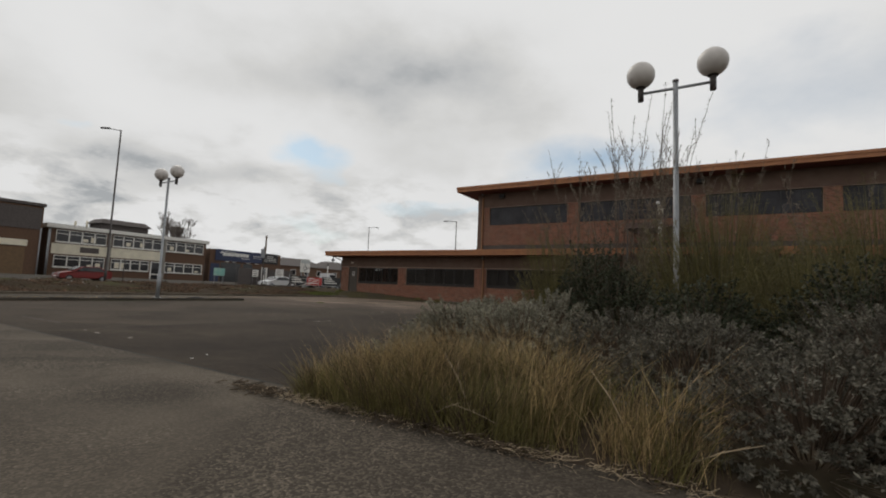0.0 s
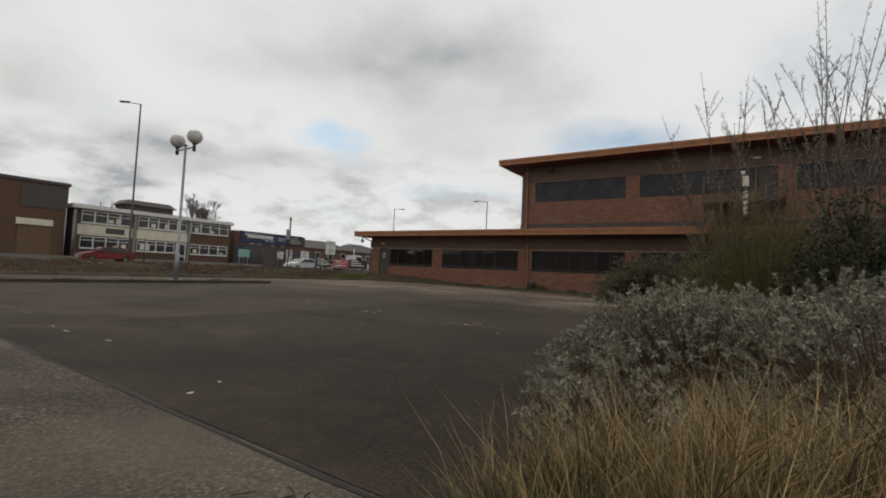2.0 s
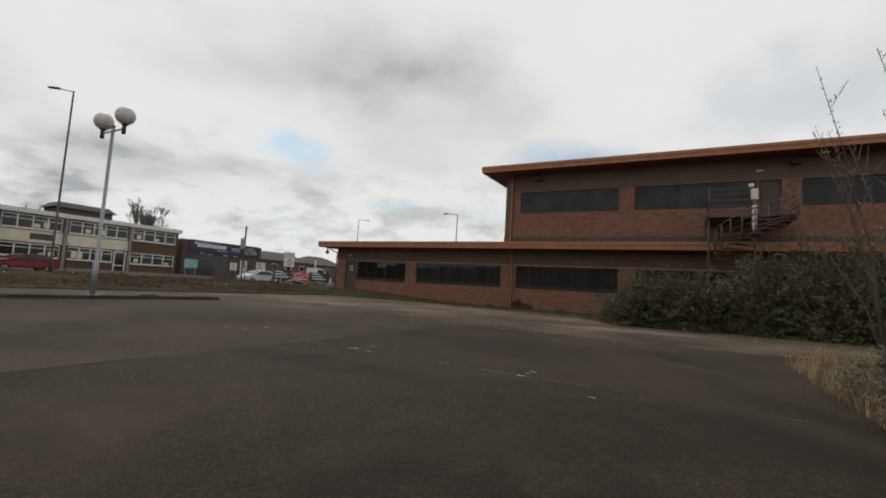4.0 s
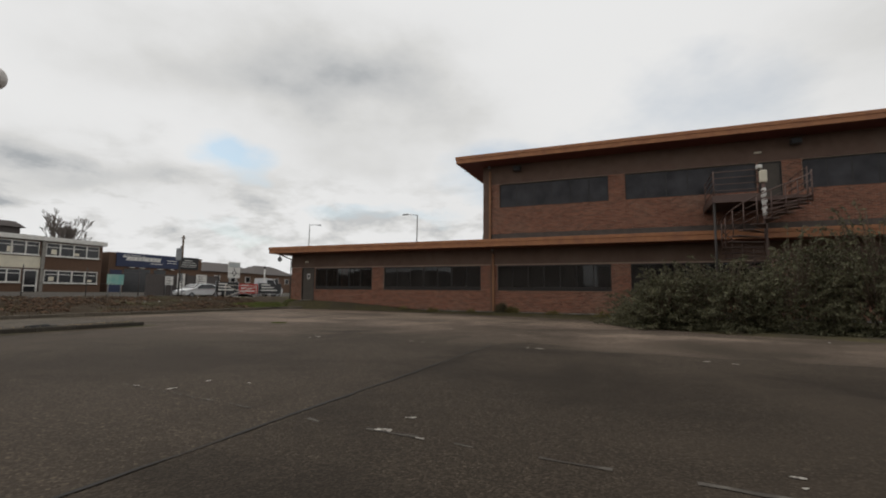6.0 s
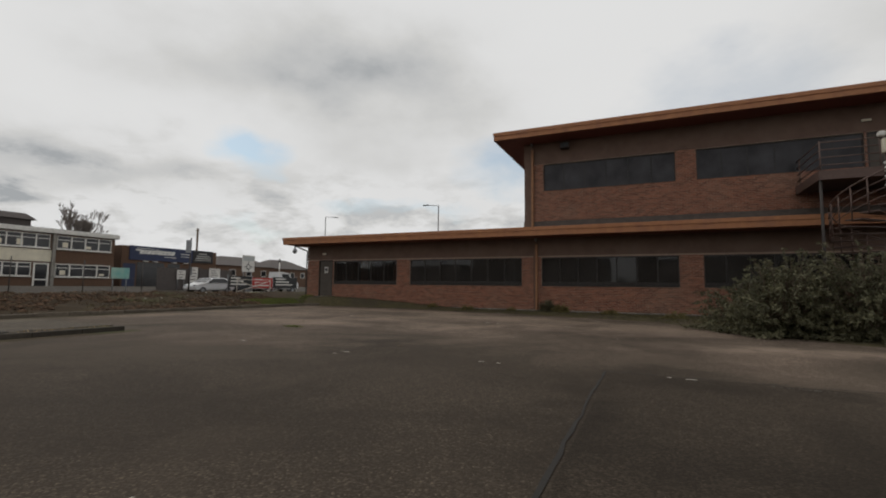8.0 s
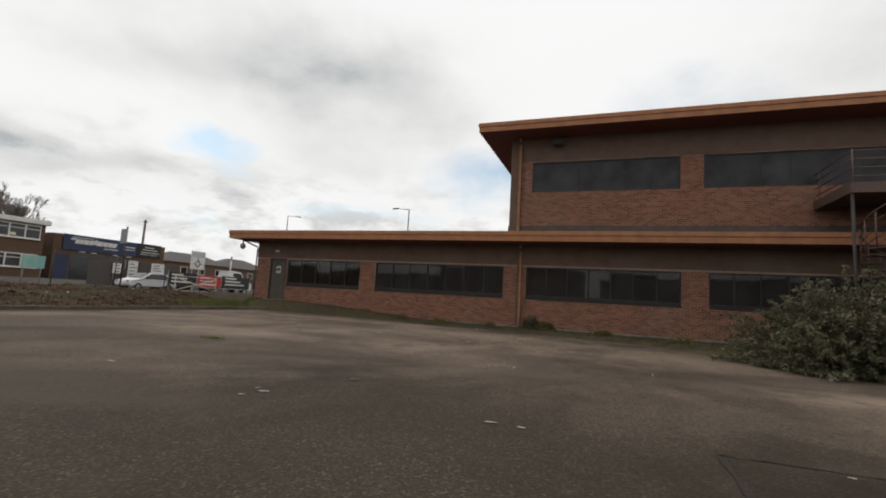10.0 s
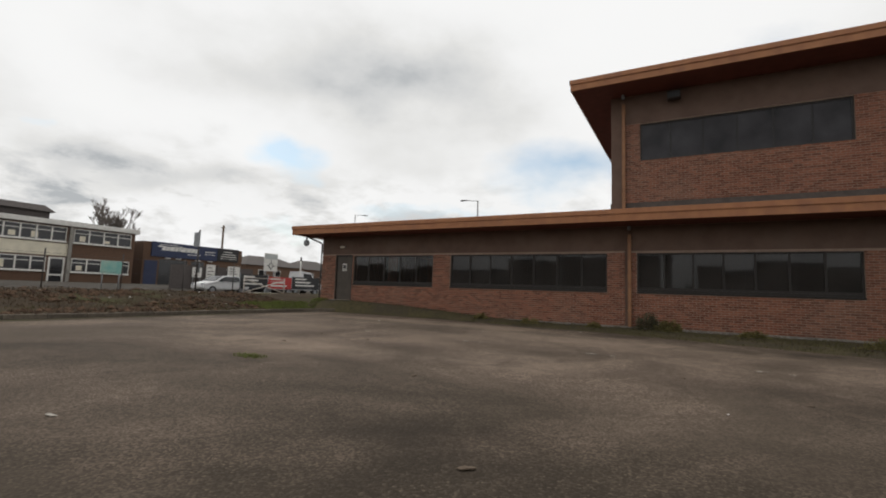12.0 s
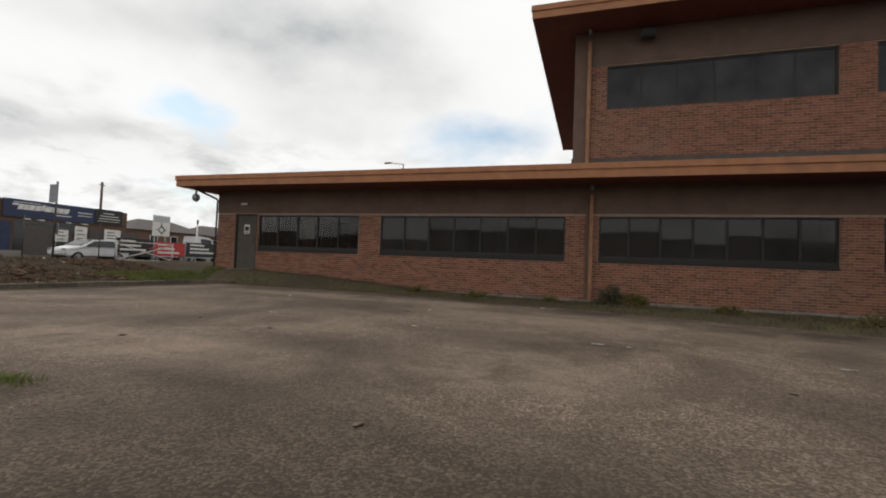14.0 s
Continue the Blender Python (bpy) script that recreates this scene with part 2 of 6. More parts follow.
    bp.inputs["Distance"].default_value = 0.005
    L(span(v1.outputs["Distance"], 0.0, 0.7, 1.0, 0.0), bp.inputs["Height"])
    L(bp.outputs[0], p.inputs["Normal"])
    return m


DAMP = [(-11.0, 13.6, 0.35, 2.6, 0.75), (-10.2, 15.6, 1.6, 0.35, 0.55), (-11.2, 12.9, 0.9, 0.7, 0.6), (-15.4, 17.4, 1.0, 0.55, 0.55), (-14.1, 12.7, 2.2, 0.7, 0.45),
        (-11.6, 27.0, 2.6, 1.1, 0.75), (-14.0, 28.2, 2.5, 0.7, 0.7), (-18.0, 29.3, 3.0, 0.5, 0.6), (-19.4, 18.8, 1.3, 0.5, 0.55), (-18.0, 21.6, 1.6, 0.5, 0.4), (-9.4, 8.8, 2.2, 0.35, 0.6),
        (-8.4, 12.4, 1.6, 1.0, 0.5), (-6.3, 13.8, 1.5, 1.0, 0.55), (-9.3, 12.4, 1.6, 0.5, 0.5), (-6.0, 8.2, 1.8, 1.4, 0.5), (-16.6, 17.6, 0.9, 0.3, 0.4), (-21.0, 25.5, 3.0, 0.8, 0.4), (-9.7, 5.8, 2.4, 0.25, 0.5),
        (-11.2, 21.0, 2.2, 2.0, 0.5), (-12.2, 18.2, 1.2, 1.0, 0.4), (-13.2, 24.2, 2.5, 0.8, 0.35), (-5.8, 6.2, 2.0, 2.0, 0.75), (-5.0, 4.9, 1.2, 0.7, 0.75)]
DUSTY = [(-20.5, 20.8, 2.6, 1.0, 0.34), (-16.1, 21.4, 1.3, 1.0, 0.34), (-21.5, 28.3, 4.0, 0.9, 0.36), (-7.4, 20.0, 3.0, 0.7, 0.42), (-16.0, 26.0, 3.0, 0.8, 0.30), (-9.8, 13.7, 0.7, 0.35, 0.30)]
M_ASPHALT = asphalt("asphalt", (0.042, 0.0325, 0.0235), (0.080, 0.0625, 0.0465), (0.028, 0.0215, 0.0158), 0.3, ((0.122, 0.090, 0.068), (0.305, 0.232, 0.180)), DAMP, DUSTY)
M_ROAD = asphalt("chipped_asphalt", (0.052, 0.043, 0.033), (0.150, 0.125, 0.096), (0.034, 0.0275, 0.021), 0.4, None, [(-2.2, 3.2, 1.6, 0.5, 0.5), (-0.6, 3.3, 2.5, 0.45, 0.6), (-5.2, 3.2, 1.6, 0.4, 0.4), (-11.0, 2.6, 4.0, 0.5, 0.4)])
M_STREET = asphalt("street_asphalt", (0.048, 0.042, 0.035), (0.085, 0.075, 0.063), (0.032, 0.028, 0.023), 0.3)
M_DARKASPHALT = asphalt("dark_asphalt", (0.032, 0.0245, 0.0175), (0.066, 0.0512, 0.0375), (0.019, 0.0146, 0.0107), 0.35, ((0.060, 0.047, 0.035), (0.130, 0.102, 0.077)), DAMP)
M_MORTAR = material("mortar", (0.40, 0.295, 0.23), 0.95, (0.28, 0.205, 0.158), 8, 5, 0.4, 80)
M_BRICK = material("brick", (0.280, 0.114, 0.069), 0.88, (0.178, 0.071, 0.044), 25, 5, 0.4, 120, island=0.34, stain=(0.22, 0.125, 0.088), stain_scale=0.5, stain_lo=0.5, stain_hi=0.85)
M_BRICK_ONE = material("brick_single", (0.280, 0.114, 0.069), 0.88, (0.178, 0.071, 0.044), 25, 5, 0.4, 120, rand=0.34, stain=(0.22, 0.125, 0.088), stain_scale=0.5, stain_lo=0.5, stain_hi=0.85)
M_FASCIA = material("fascia_paint", (0.38, 0.165, 0.070), 0.6, (0.29, 0.12, 0.055), 3, 6, 0.15, 40, stain=(0.22, 0.10, 0.06), stain_scale=1.2, stain_lo=0.55, stain_hi=0.8)
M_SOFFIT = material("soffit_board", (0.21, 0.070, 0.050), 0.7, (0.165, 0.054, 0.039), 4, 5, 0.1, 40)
M_FRAME = material("bronze_frame", (0.026, 0.021, 0.018), 0.5, (0.019, 0.0155, 0.013), 10, 4)
M_GLASS = glass_material("tinted_glass", (0.36, 0.35, 0.34), veil=0.055)
M_GLASS_CORNER = glass_material("lightly_tinted_glass", (0.72, 0.70, 0.68), veil=0.06, film=0.3)
M_GLASS_CLEAR = glass_material("clear_glass", (0.92, 0.93, 0.92), veil=0.08, film=0.2)
M_GLASS_DARK = glass_material("film_glass", (0.10, 0.09, 0.09), 0.10, 1.25, 0.075, 1.2, True)
M_FRIEZE = material("frieze_board", (0.158, 0.100, 0.074), 0.8, (0.120, 0.074, 0.055), 2.5, 6, 0.2, 30, stain=(0.165, 0.115, 0.088), stain_scale=0.8, stain_lo=0.5, stain_hi=0.75)
M_LEAD = material("lead_flashing", (0.115, 0.092, 0.078), 0.85, (0.075, 0.060, 0.052), 5, 5, 0.2, 30)
M_FRAMEDARK = material("dark_mullion", (0.024, 0.022, 0.022), 0.6, (0.019, 0.017, 0.017), 10, 4)
M_FELT = material("roof_felt", (0.06, 0.055, 0.05), 0.95, (0.04, 0.038, 0.035), 12, 5, 0.3, 60)
M_DOOR = material("door_paint", (0.085, 0.070, 0.055), 0.6, (0.06, 0.05, 0.04), 6, 5)
M_PIPE = material("pipe_paint", (0.33, 0.16, 0.075), 0.6, (0.24, 0.115, 0.06), 4, 5)
M_CONC = material("concrete", (0.30, 0.28, 0.25), 0.92, (0.20, 0.185, 0.165), 9, 6, 0.4, 60, stain=(0.12, 0.115, 0.10), stain_scale=1.5)
# island kerb stones: the shade on their side is put into this darker colour
M_KERB_SHADED = material("shaded_kerb", (0.065, 0.055, 0.042), 0.95, (0.04, 0.034, 0.027), 12, 6, 0.4, 60, rand=0.2)
M_KERB = material("kerb_stone", (0.155, 0.128, 0.098), 0.92, (0.085, 0.070, 0.054), 12, 6, 0.4, 60, rand=0.2)
M_SOIL = material("soil", (0.085, 0.062, 0.042), 0.97, (0.05, 0.038, 0.028), 5, 7, 0.6, 30, stain=(0.06, 0.065, 0.03), stain_scale=0.4, spec=0.08)
M_INNER = material("plaster", (0.28, 0.26, 0.24), 0.9, (0.22, 0.2, 0.19), 2, 4)
M_CARPET = material("carpet", (0.05, 0.05, 0.055), 0.98, (0.035, 0.035, 0.04), 20, 4)
M_WHITE = material("white_paint", (0.72, 0.70, 0.66), 0.6, (0.55, 0.53, 0.49), 3, 6)
M_GATE = material("dirty_white_paint", (0.58, 0.53, 0.47), 0.7, (0.38, 0.34, 0.29), 5, 6)
M_CREAM = material("cream_panel", (0.72, 0.66, 0.52), 0.7, (0.58, 0.53, 0.42), 1.2, 6)
M_FARBRICK = material("far_brick", (0.155, 0.093, 0.06), 0.9, (0.11, 0.066, 0.045), 6, 6, 0.2, 20)
M_BROWNBRICK = material("brown_brick", (0.13, 0.074, 0.046), 0.9, (0.092, 0.054, 0.035), 6, 6, 0.2, 20)
M_SLATE = material("slate", (0.10, 0.085, 0.08), 0.85, (0.07, 0.06, 0.055), 5, 5)
M_GALV = material("galvanised_steel", (0.34, 0.35, 0.36), 0.55, (0.25, 0.26, 0.27), 6, 5, metal=0.6)
M_STEELDARK = material("dark_steel", (0.07, 0.06, 0.055), 0.6, (0.05, 0.043, 0.04), 8, 5, metal=0.3)
M_GLOBE = material("opal_globe", (0.62, 0.58, 0.54), 0.35, (0.45, 0.42, 0.39), 2.2, 6)
M_RUST = material("brown_rail_paint", (0.12, 0.075, 0.06), 0.6, (0.09, 0.055, 0.045), 8, 5)
M_NAVY = material("navy_sign", (0.025, 0.035, 0.085), 0.5, (0.02, 0.028, 0.065), 2, 4)
M_BLACK = material("black_paint", (0.02, 0.02, 0.021), 0.5, (0.015, 0.015, 0.016), 5, 4)
M_RED = material("red_paint", (0.45, 0.035, 0.03), 0.5, (0.36, 0.03, 0.025), 4, 4)
M_TEAL = material("teal_print", (0.12, 0.38, 0.36), 0.5, (0.35, 0.5, 0.42), 1.5, 3)
M_BLUE = material("blue_print", (0.05, 0.12, 0.38), 0.5, (0.04, 0.1, 0.3), 3, 3)
M_CARWHITE = material("white_car_paint", (0.66, 0.66, 0.66), 0.25, (0.60, 0.60, 0.60), 2, 3)
M_CARRED = material("red_car_paint", (0.19, 0.022, 0.02), 0.3, (0.16, 0.02, 0.018), 2, 3)
M_CARGREY = material("dark_car_paint", (0.045, 0.047, 0.052), 0.25, (0.04, 0.042, 0.046), 2, 3)
M_RUBBER = material("rubber", (0.02, 0.02, 0.02), 0.85, (0.014, 0.014, 0.014), 20, 3)
M_TAR = material("tar_joint", (0.018, 0.015, 0.012), 0.85, (0.012, 0.010, 0.008), 20, 5)
M_LINE = material("worn_line_paint", (0.13, 0.115, 0.095), 0.85, (0.055, 0.046, 0.037), 14, 6, stain=(0.040, 0.032, 0.025), stain_scale=2.5, stain_lo=0.38, stain_hi=0.5)
M_FLAKE = material("flaking_line_paint", (0.50, 0.47, 0.42), 0.85, (0.30, 0.27, 0.23), 40, 6, stain=(0.09, 0.075, 0.06), stain_scale=22, stain_lo=0.5, stain_hi=0.6)
M_PAPER = material("litter_paper", (0.72, 0.70, 0.66), 0.8, (0.5, 0.48, 0.45), 20, 4)
M_GRASS = material("green_grass", (0.205, 0.178, 0.062), 0.85, (0.130, 0.110, 0.042), 3, 4, island=0.4, translucent=0.25)
M_TURF = material("bank_grass", (0.120, 0.108, 0.042), 0.85, (0.078, 0.070, 0.030), 3, 4, island=0.4, translucent=0.2)
M_STRAW = material("dry_grass", (0.48, 0.35, 0.178), 0.85, (0.28, 0.198, 0.098), 3, 4, island=0.55, translucent=0.2)
M_STALK = material("pale_stalk", (0.50, 0.40, 0.27), 0.85, (0.33, 0.25, 0.16), 6, 4)
M_GREYLEAF = material("grey_leaf", (0.19, 0.176, 0.137), 0.85, (0.095, 0.085, 0.066), 4, 4, island=0.5, translucent=0.15)
M_SILVER = material("silver_leaf", (0.335, 0.315, 0.24), 0.85, (0.175, 0.163, 0.122), 4, 4, island=0.45, translucent=0.15)
M_SHRUBLEAF = material("shrub_leaf", (0.155, 0.145, 0.082), 0.75, (0.075, 0.073, 0.040), 2, 4, island=0.5, translucent=0.2)
M_WEED = material("brown_weed", (0.10, 0.07, 0.042), 0.9, (0.06, 0.043, 0.027), 3, 4, island=0.4, translucent=0.1)
M_DARKLEAF = material("dark_leaf", (0.050, 0.056, 0.028), 0.7, (0.03, 0.036, 0.018), 4, 4, island=0.45, translucent=0.15)
M_OLIVE = material("olive_leaf", (0.170, 0.146, 0.054), 0.8, (0.104, 0.088, 0.036), 3, 4, island=0.4, translucent=0.2)
M_TURFBRIGHT = material("bright_grass", (0.13, 0.16, 0.035), 0.85, (0.10, 0.115, 0.03), 3, 4, island=0.3, translucent=0.25)
M_TWIG = material("twig_bark", (0.14, 0.10, 0.07), 0.9, (0.09, 0.065, 0.045), 10, 4, island=0.3)
M_FARTWIG = material("grey_bark", (0.23, 0.20, 0.18), 0.9, (0.16, 0.14, 0.125), 3, 4)
M_BUD = material("willow_bud", (0.20, 0.175, 0.13), 0.8, (0.13, 0.11, 0.08), 5, 4, island=0.3)


# ---- mesh helpers ----
def make(name, bm, mat, parent=None):
    me = bpy.data.meshes.new(name)
    bm.to_mesh(me)
    bm.free()
    me.materials.append(mat)
    ob = new(name, me)
    if parent:
        ob.parent = parent
    return ob


def part(name, bm, mat, parent, label=""):
    ob = make(name, bm, mat, parent)
    if label:
        ob["label"] = label
    return ob


def thing(name, label, category, group="", kind="", at=(0, 0, 0), rz=0.0):
    e = new(name)
    e.matrix_basis = pose(*at, 0, 0, rz)
    e.empty_display_size = 0.2
    return tagged(e, label, category, group, kind)


def structure(ob, label, category):
    return tagged(ob, label, category, "", "structure")


def box(bm, x0, x1, y0, y1, z0, z1, bevel=0.0):
    v = [bm.verts.new((x, y, z)) for z in (z0, z1) for y in (y0, y1) for x in (x0, x1)]
    fs = [bm.faces.new([v[i] for i in q]) for q in ((0, 2, 3, 1), (4, 5, 7, 6), (0, 1, 5, 4), (2, 6, 7, 3), (0, 4, 6, 2), (1, 3, 7, 5))]
    if bevel:
        es = list({e for f in fs for e in f.edges})
        bmesh.ops.bevel(bm, geom=es, offset=bevel, segments=1, affect="EDGES")
    return bm


def boxes(*rows, bevel=0.0):
    bm = bmesh.new()
    for r in rows:
        box(bm, *r, bevel=bevel)
    return bm


def tube(bm, pts, radii, seg=8, cap=True):
    """A round bar through pts."""
    rings = []
    n = len(pts)
    for i, p in enumerate(pts):
        p = Vector(p)
        d = (Vector(pts[min(i + 1, n - 1)]) - Vector(pts[max(i - 1, 0)])).normalized()
        a = d.orthogonal().normalized() if abs(d.z) < 0.9 else Vector((1, 0, 0))
        a = (a - d * a.dot(d)).normalized()
        if abs(d.z) < 0.9:
            a = Vector((0, 0, 1)) - d * d.z
            a.normalize()
        b = d.cross(a)
        r = radii[i] if isinstance(radii, (list, tuple)) else radii
        rings.append([bm.verts.new(p + r * (math.cos(2 * math.pi * k / seg) * a + math.sin(2 * math.pi * k / seg) * b)) for k in range(seg)])
    for r0, r1 in zip(rings, rings[1:]):
        for k in range(seg):
            f = bm.faces.new((r0[k], r0[(k + 1) % seg], r1[(k + 1) % seg], r1[k]))
            f.smooth = True
    if cap:
        bm.faces.new(rings[0][::-1])
        bm.faces.new(rings[-1])
    return bm


def bars(rows, r, seg=8):
    bm = bmesh.new()
    for pts in rows:
        tube(bm, pts, r, seg)
    return bm


def sphere(bm, c, r, u=20, v=12, sz=1.0):
    m = Matrix.Translation(c) @ Matrix.Diagonal((r, r, r * sz, 1))
    ret = bmesh.ops.create_uvsphere(bm, u_segments=u, v_segments=v, radius=1.0, matrix=m)
    for vert in ret["verts"]:
        for f in vert.link_faces:
            f.smooth = True
    return bm


def from_lists(name, verts, faces, mat, parent=None):
    me = bpy.data.meshes.new(name)
    me.from_pydata(verts, [], faces)
    me.materials.append(mat)
    ob = new(name, me)
    if parent:
        ob.parent = parent
    return ob


# ---- the large structure: ground ----
def sheet(name, x0, x1, y0, y1, z, mat, nx=1, ny=1, hf=None):
    verts, faces = [], []
    for j in range(ny + 1):
        for i in range(nx + 1):
            x, y = x0 + (x1 - x0) * i / nx, y0 + (y1 - y0) * j / ny
            verts.append((x, y, z + (hf(x, y) if hf else 0)))
    for j in range(ny):
        for i in range(nx):
            a = j * (nx + 1) + i
            faces.append((a, a + 1, a + nx + 2, a + nx + 1))
    ob = from_lists(name, verts, faces, mat)
    for p in ob.data.polygons:
        p.use_smooth = True
    return ob


F = 31.35                      # front plane of the brick building
LX0, UX0, BX1 = -29.62, -15.93, 24.0
structure(sheet("ground", -1500, 1500, -1500, 1500, 0.0, M_ASPHALT), "dark worn asphalt car park with damp stains", "ground")
structure(sheet("road", -60, 30, -40, 4.15, 0.004, M_ROAD), "paler chipped asphalt access road beside the car park", "road")


def smooth(a, b, t):
    t = min(1, max(0, (t - a) / (b - a)))
    return t * t * (3 - 2 * t)


def wall_with_openings(name, x0, x1, z0, z1, holes, mat, y=F, thick=0.3):
    """A wall in the plane y with rectangular holes (x0, x1, z0, z1) through it."""
    xs = sorted({x0, x1, *[h[0] for h in holes], *[h[1] for h in holes]})
    zs = sorted({z0, z1, *[h[2] for h in holes], *[h[3] for h in holes]})
    verts, index, faces = [], {}, []

    def v(i, j, k):
        key = (i, j, k)
        if key not in index:
            index[key] = len(verts)
            verts.append((xs[i], y + k * thick, zs[j]))
        return index[key]

    def solid(i, j):
        if not (0 <= i < len(xs) - 1 and 0 <= j < len(zs) - 1):
            return False
        cx, cz = (xs[i] + xs[i + 1]) / 2, (zs[j] + zs[j + 1]) / 2
        return not any(h[0] < cx < h[1] and h[2] < cz < h[3] for h in holes)
    for i in range(len(xs) - 1):
        for j in range(len(zs) - 1):
            if not solid(i, j):
                continue
            faces.append((v(i, j, 0), v(i + 1, j, 0), v(i + 1, j + 1, 0), v(i, j + 1, 0)))
            faces.append((v(i, j, 1), v(i, j + 1, 1), v(i + 1, j + 1, 1), v(i + 1, j, 1)))
            if not solid(i - 1, j):
                faces.append((v(i, j, 0), v(i, j + 1, 0), v(i, j + 1, 1), v(i, j, 1)))
            if not solid(i + 1, j):
                faces.append((v(i + 1, j, 0), v(i + 1, j, 1), v(i + 1, j + 1, 1), v(i + 1, j + 1, 0)))
            if not solid(i, j - 1):
                faces.append((v(i, j, 0), v(i, j, 1), v(i + 1, j, 1), v(i + 1, j, 0)))
            if not solid(i, j + 1):
                faces.append((v(i, j + 1, 0), v(i + 1, j + 1, 0), v(i + 1, j + 1, 1), v(i, j + 1, 1)))
    return from_lists(name, verts, faces, mat)


# openings of the facade: x0, x1, z0, z1
HEAD, SILL = 2.66, 1.27
DOOR1 = (-28.76, -27.70, 0.55, 2.70)
LOW = [(-27.64, -23.25, SILL, HEAD), (-22.40, -16.08, SILL, HEAD), (-15.10, -9.12, SILL, HEAD), (-8.20, -2.30, SILL, HEAD),
       (-1.30, 4.60, SILL, HEAD), (5.60, 11.50, SILL, HEAD), (12.50, 18.40, SILL, HEAD)]
UHEAD, USILL = 7.27, 5.93
DOOR2 = (-2.62, -1.72, 5.15, 7.27)
UP = [(-14.97, -9.16, USILL, UHEAD), (-8.35, -2.70, USILL, UHEAD), (-0.95, 4.40, USILL, UHEAD), (5.20, 10.90, USILL, UHEAD), (11.8, 17.5, USILL, UHEAD)]
LTOP, UTOP = 3.62, 8.37
DEPTH = 14.0
BRICK_INSET = 0.012   # bricks stand this far proud of the mortar

lower = structure(wall_with_openings("wall_lower", LX0, BX1, 0.0, LTOP, LOW + [DOOR1], M_MORTAR), "red-brown brick wall with long window bands", "wall")
upper = structure(wall_with_openings("wall_upper", UX0, BX1, LTOP + 0.32, UTOP, UP + [DOOR2], M_MORTAR), "red-brown brick upper wall with dark windows", "wall")
END = [(F + 1.6, F + 5.4), (F + 6.2, F + 10.0), (F + 10.6, F + 13.2)]   # windows of the end wall
end_cuts = [F + 0.3] + [y for pair_ in END for y in pair_] + [F + DEPTH]
structure(make("wall_west", boxes((LX0, LX0 + 0.3, F + 0.3, F + DEPTH, 0, 0.85), (LX0, LX0 + 0.3, F + 0.3, F + DEPTH, 3.28, LTOP),
                                  *[(LX0, LX0 + 0.3, end_cuts[2 * k], end_cuts[2 * k + 1], 0.85, 3.28) for k in range(4)]), M_BRICK), "red-brown brick end wall with windows", "wall")
for k, (ya, yb) in enumerate(END):
    we = thing(f"window_{k + 13}", "window in the end wall with bronze frames", "window", "windows of the end wall", "structure", at=(LX0 + 0.12, ya, 0.85))
    Lw, Hw = yb - ya, 2.43
    part("window_frame", boxes((0, 0.07, 0, Lw, 0, 0.06), (0, 0.07, 0, Lw, Hw - 0.06, Hw), (0, 0.07, 0, 0.06, 0.06, Hw - 0.06), (0, 0.07, Lw - 0.06, Lw, 0.06, Hw - 0.06)), M_FRAME, we)
    for j in (1, 2, 3):
        part("mullion", boxes((0.002, 0.068, Lw * j / 4 - 0.035, Lw * j / 4 + 0.035, 0.06, Hw - 0.06)), M_FRAME, we)
    for j in range(4):
        part("pane", boxes((0.03, 0.038, Lw * j / 4 + 0.04, Lw * (j + 1) / 4 - 0.04, 0.062, Hw - 0.062)), M_GLASS_CLEAR, we).visible_shadow = False
structure(make("wall_upper_west", boxes((UX0, UX0 + 0.3, F + 0.3, F + DEPTH, LTOP + 0.32, UTOP)), M_BRICK), "red-brown brick end wall of the upper storey", "wall")
structure(make("wall_north", boxes((LX0, BX1, F + DEPTH, F + DEPTH + 0.3, 0, LTOP), (UX0, BX1, F + DEPTH, F + DEPTH + 0.3, LTOP + 0.32, UTOP))  , M_BRICK), "plain brick rear wall", "wall")
structure(make("wall_east", boxes((BX1, BX1 + 0.3, F, F + DEPTH, 0, LTOP), (BX1, BX1 + 0.3, F, F + DEPTH, LTOP + 0.32, UTOP)), M_BRICK), "plain brick end wall", "wall")
structure(make("floor_lower", boxes((LX0 + 0.3, BX1, F + 0.3, F + DEPTH, 0.02, 0.25)), M_CARPET), "dark carpet floor", "floor")
structure(make("ceiling_lower", boxes((LX0 + 0.3, BX1, F + 0.3, F + DEPTH, 3.34, 3.5)), M_INNER), "plain pale ceiling", "ceiling")
structure(make("floor_upper", boxes((UX0 + 0.3, BX1, F + 0.3, F + DEPTH, LTOP + 0.34, 5.13)), M_CARPET), "dark carpet floor", "floor")
structure(make("ceiling_upper", boxes((UX0 + 0.3, BX1, F + 0.3, F + DEPTH, 7.7, 7.9)), M_INNER), "plain pale ceiling", "ceiling")
structure(make("wall_partition", boxes((-22.9, BX1, F + 6.0, F + 6.15, 0.25, 3.34), (-22.9, -22.75, F + 0.31, F + 6.0, 0.25, 3.34), (-22.9, -22.75, F + 6.15, F + DEPTH, 0.25, 3.34), (UX0 + 0.3, BX1, F + 6.0, F + 6.15, 5.13, 7.7)), M_INNER), "plain inner wall", "wall")

OVER = 1.3


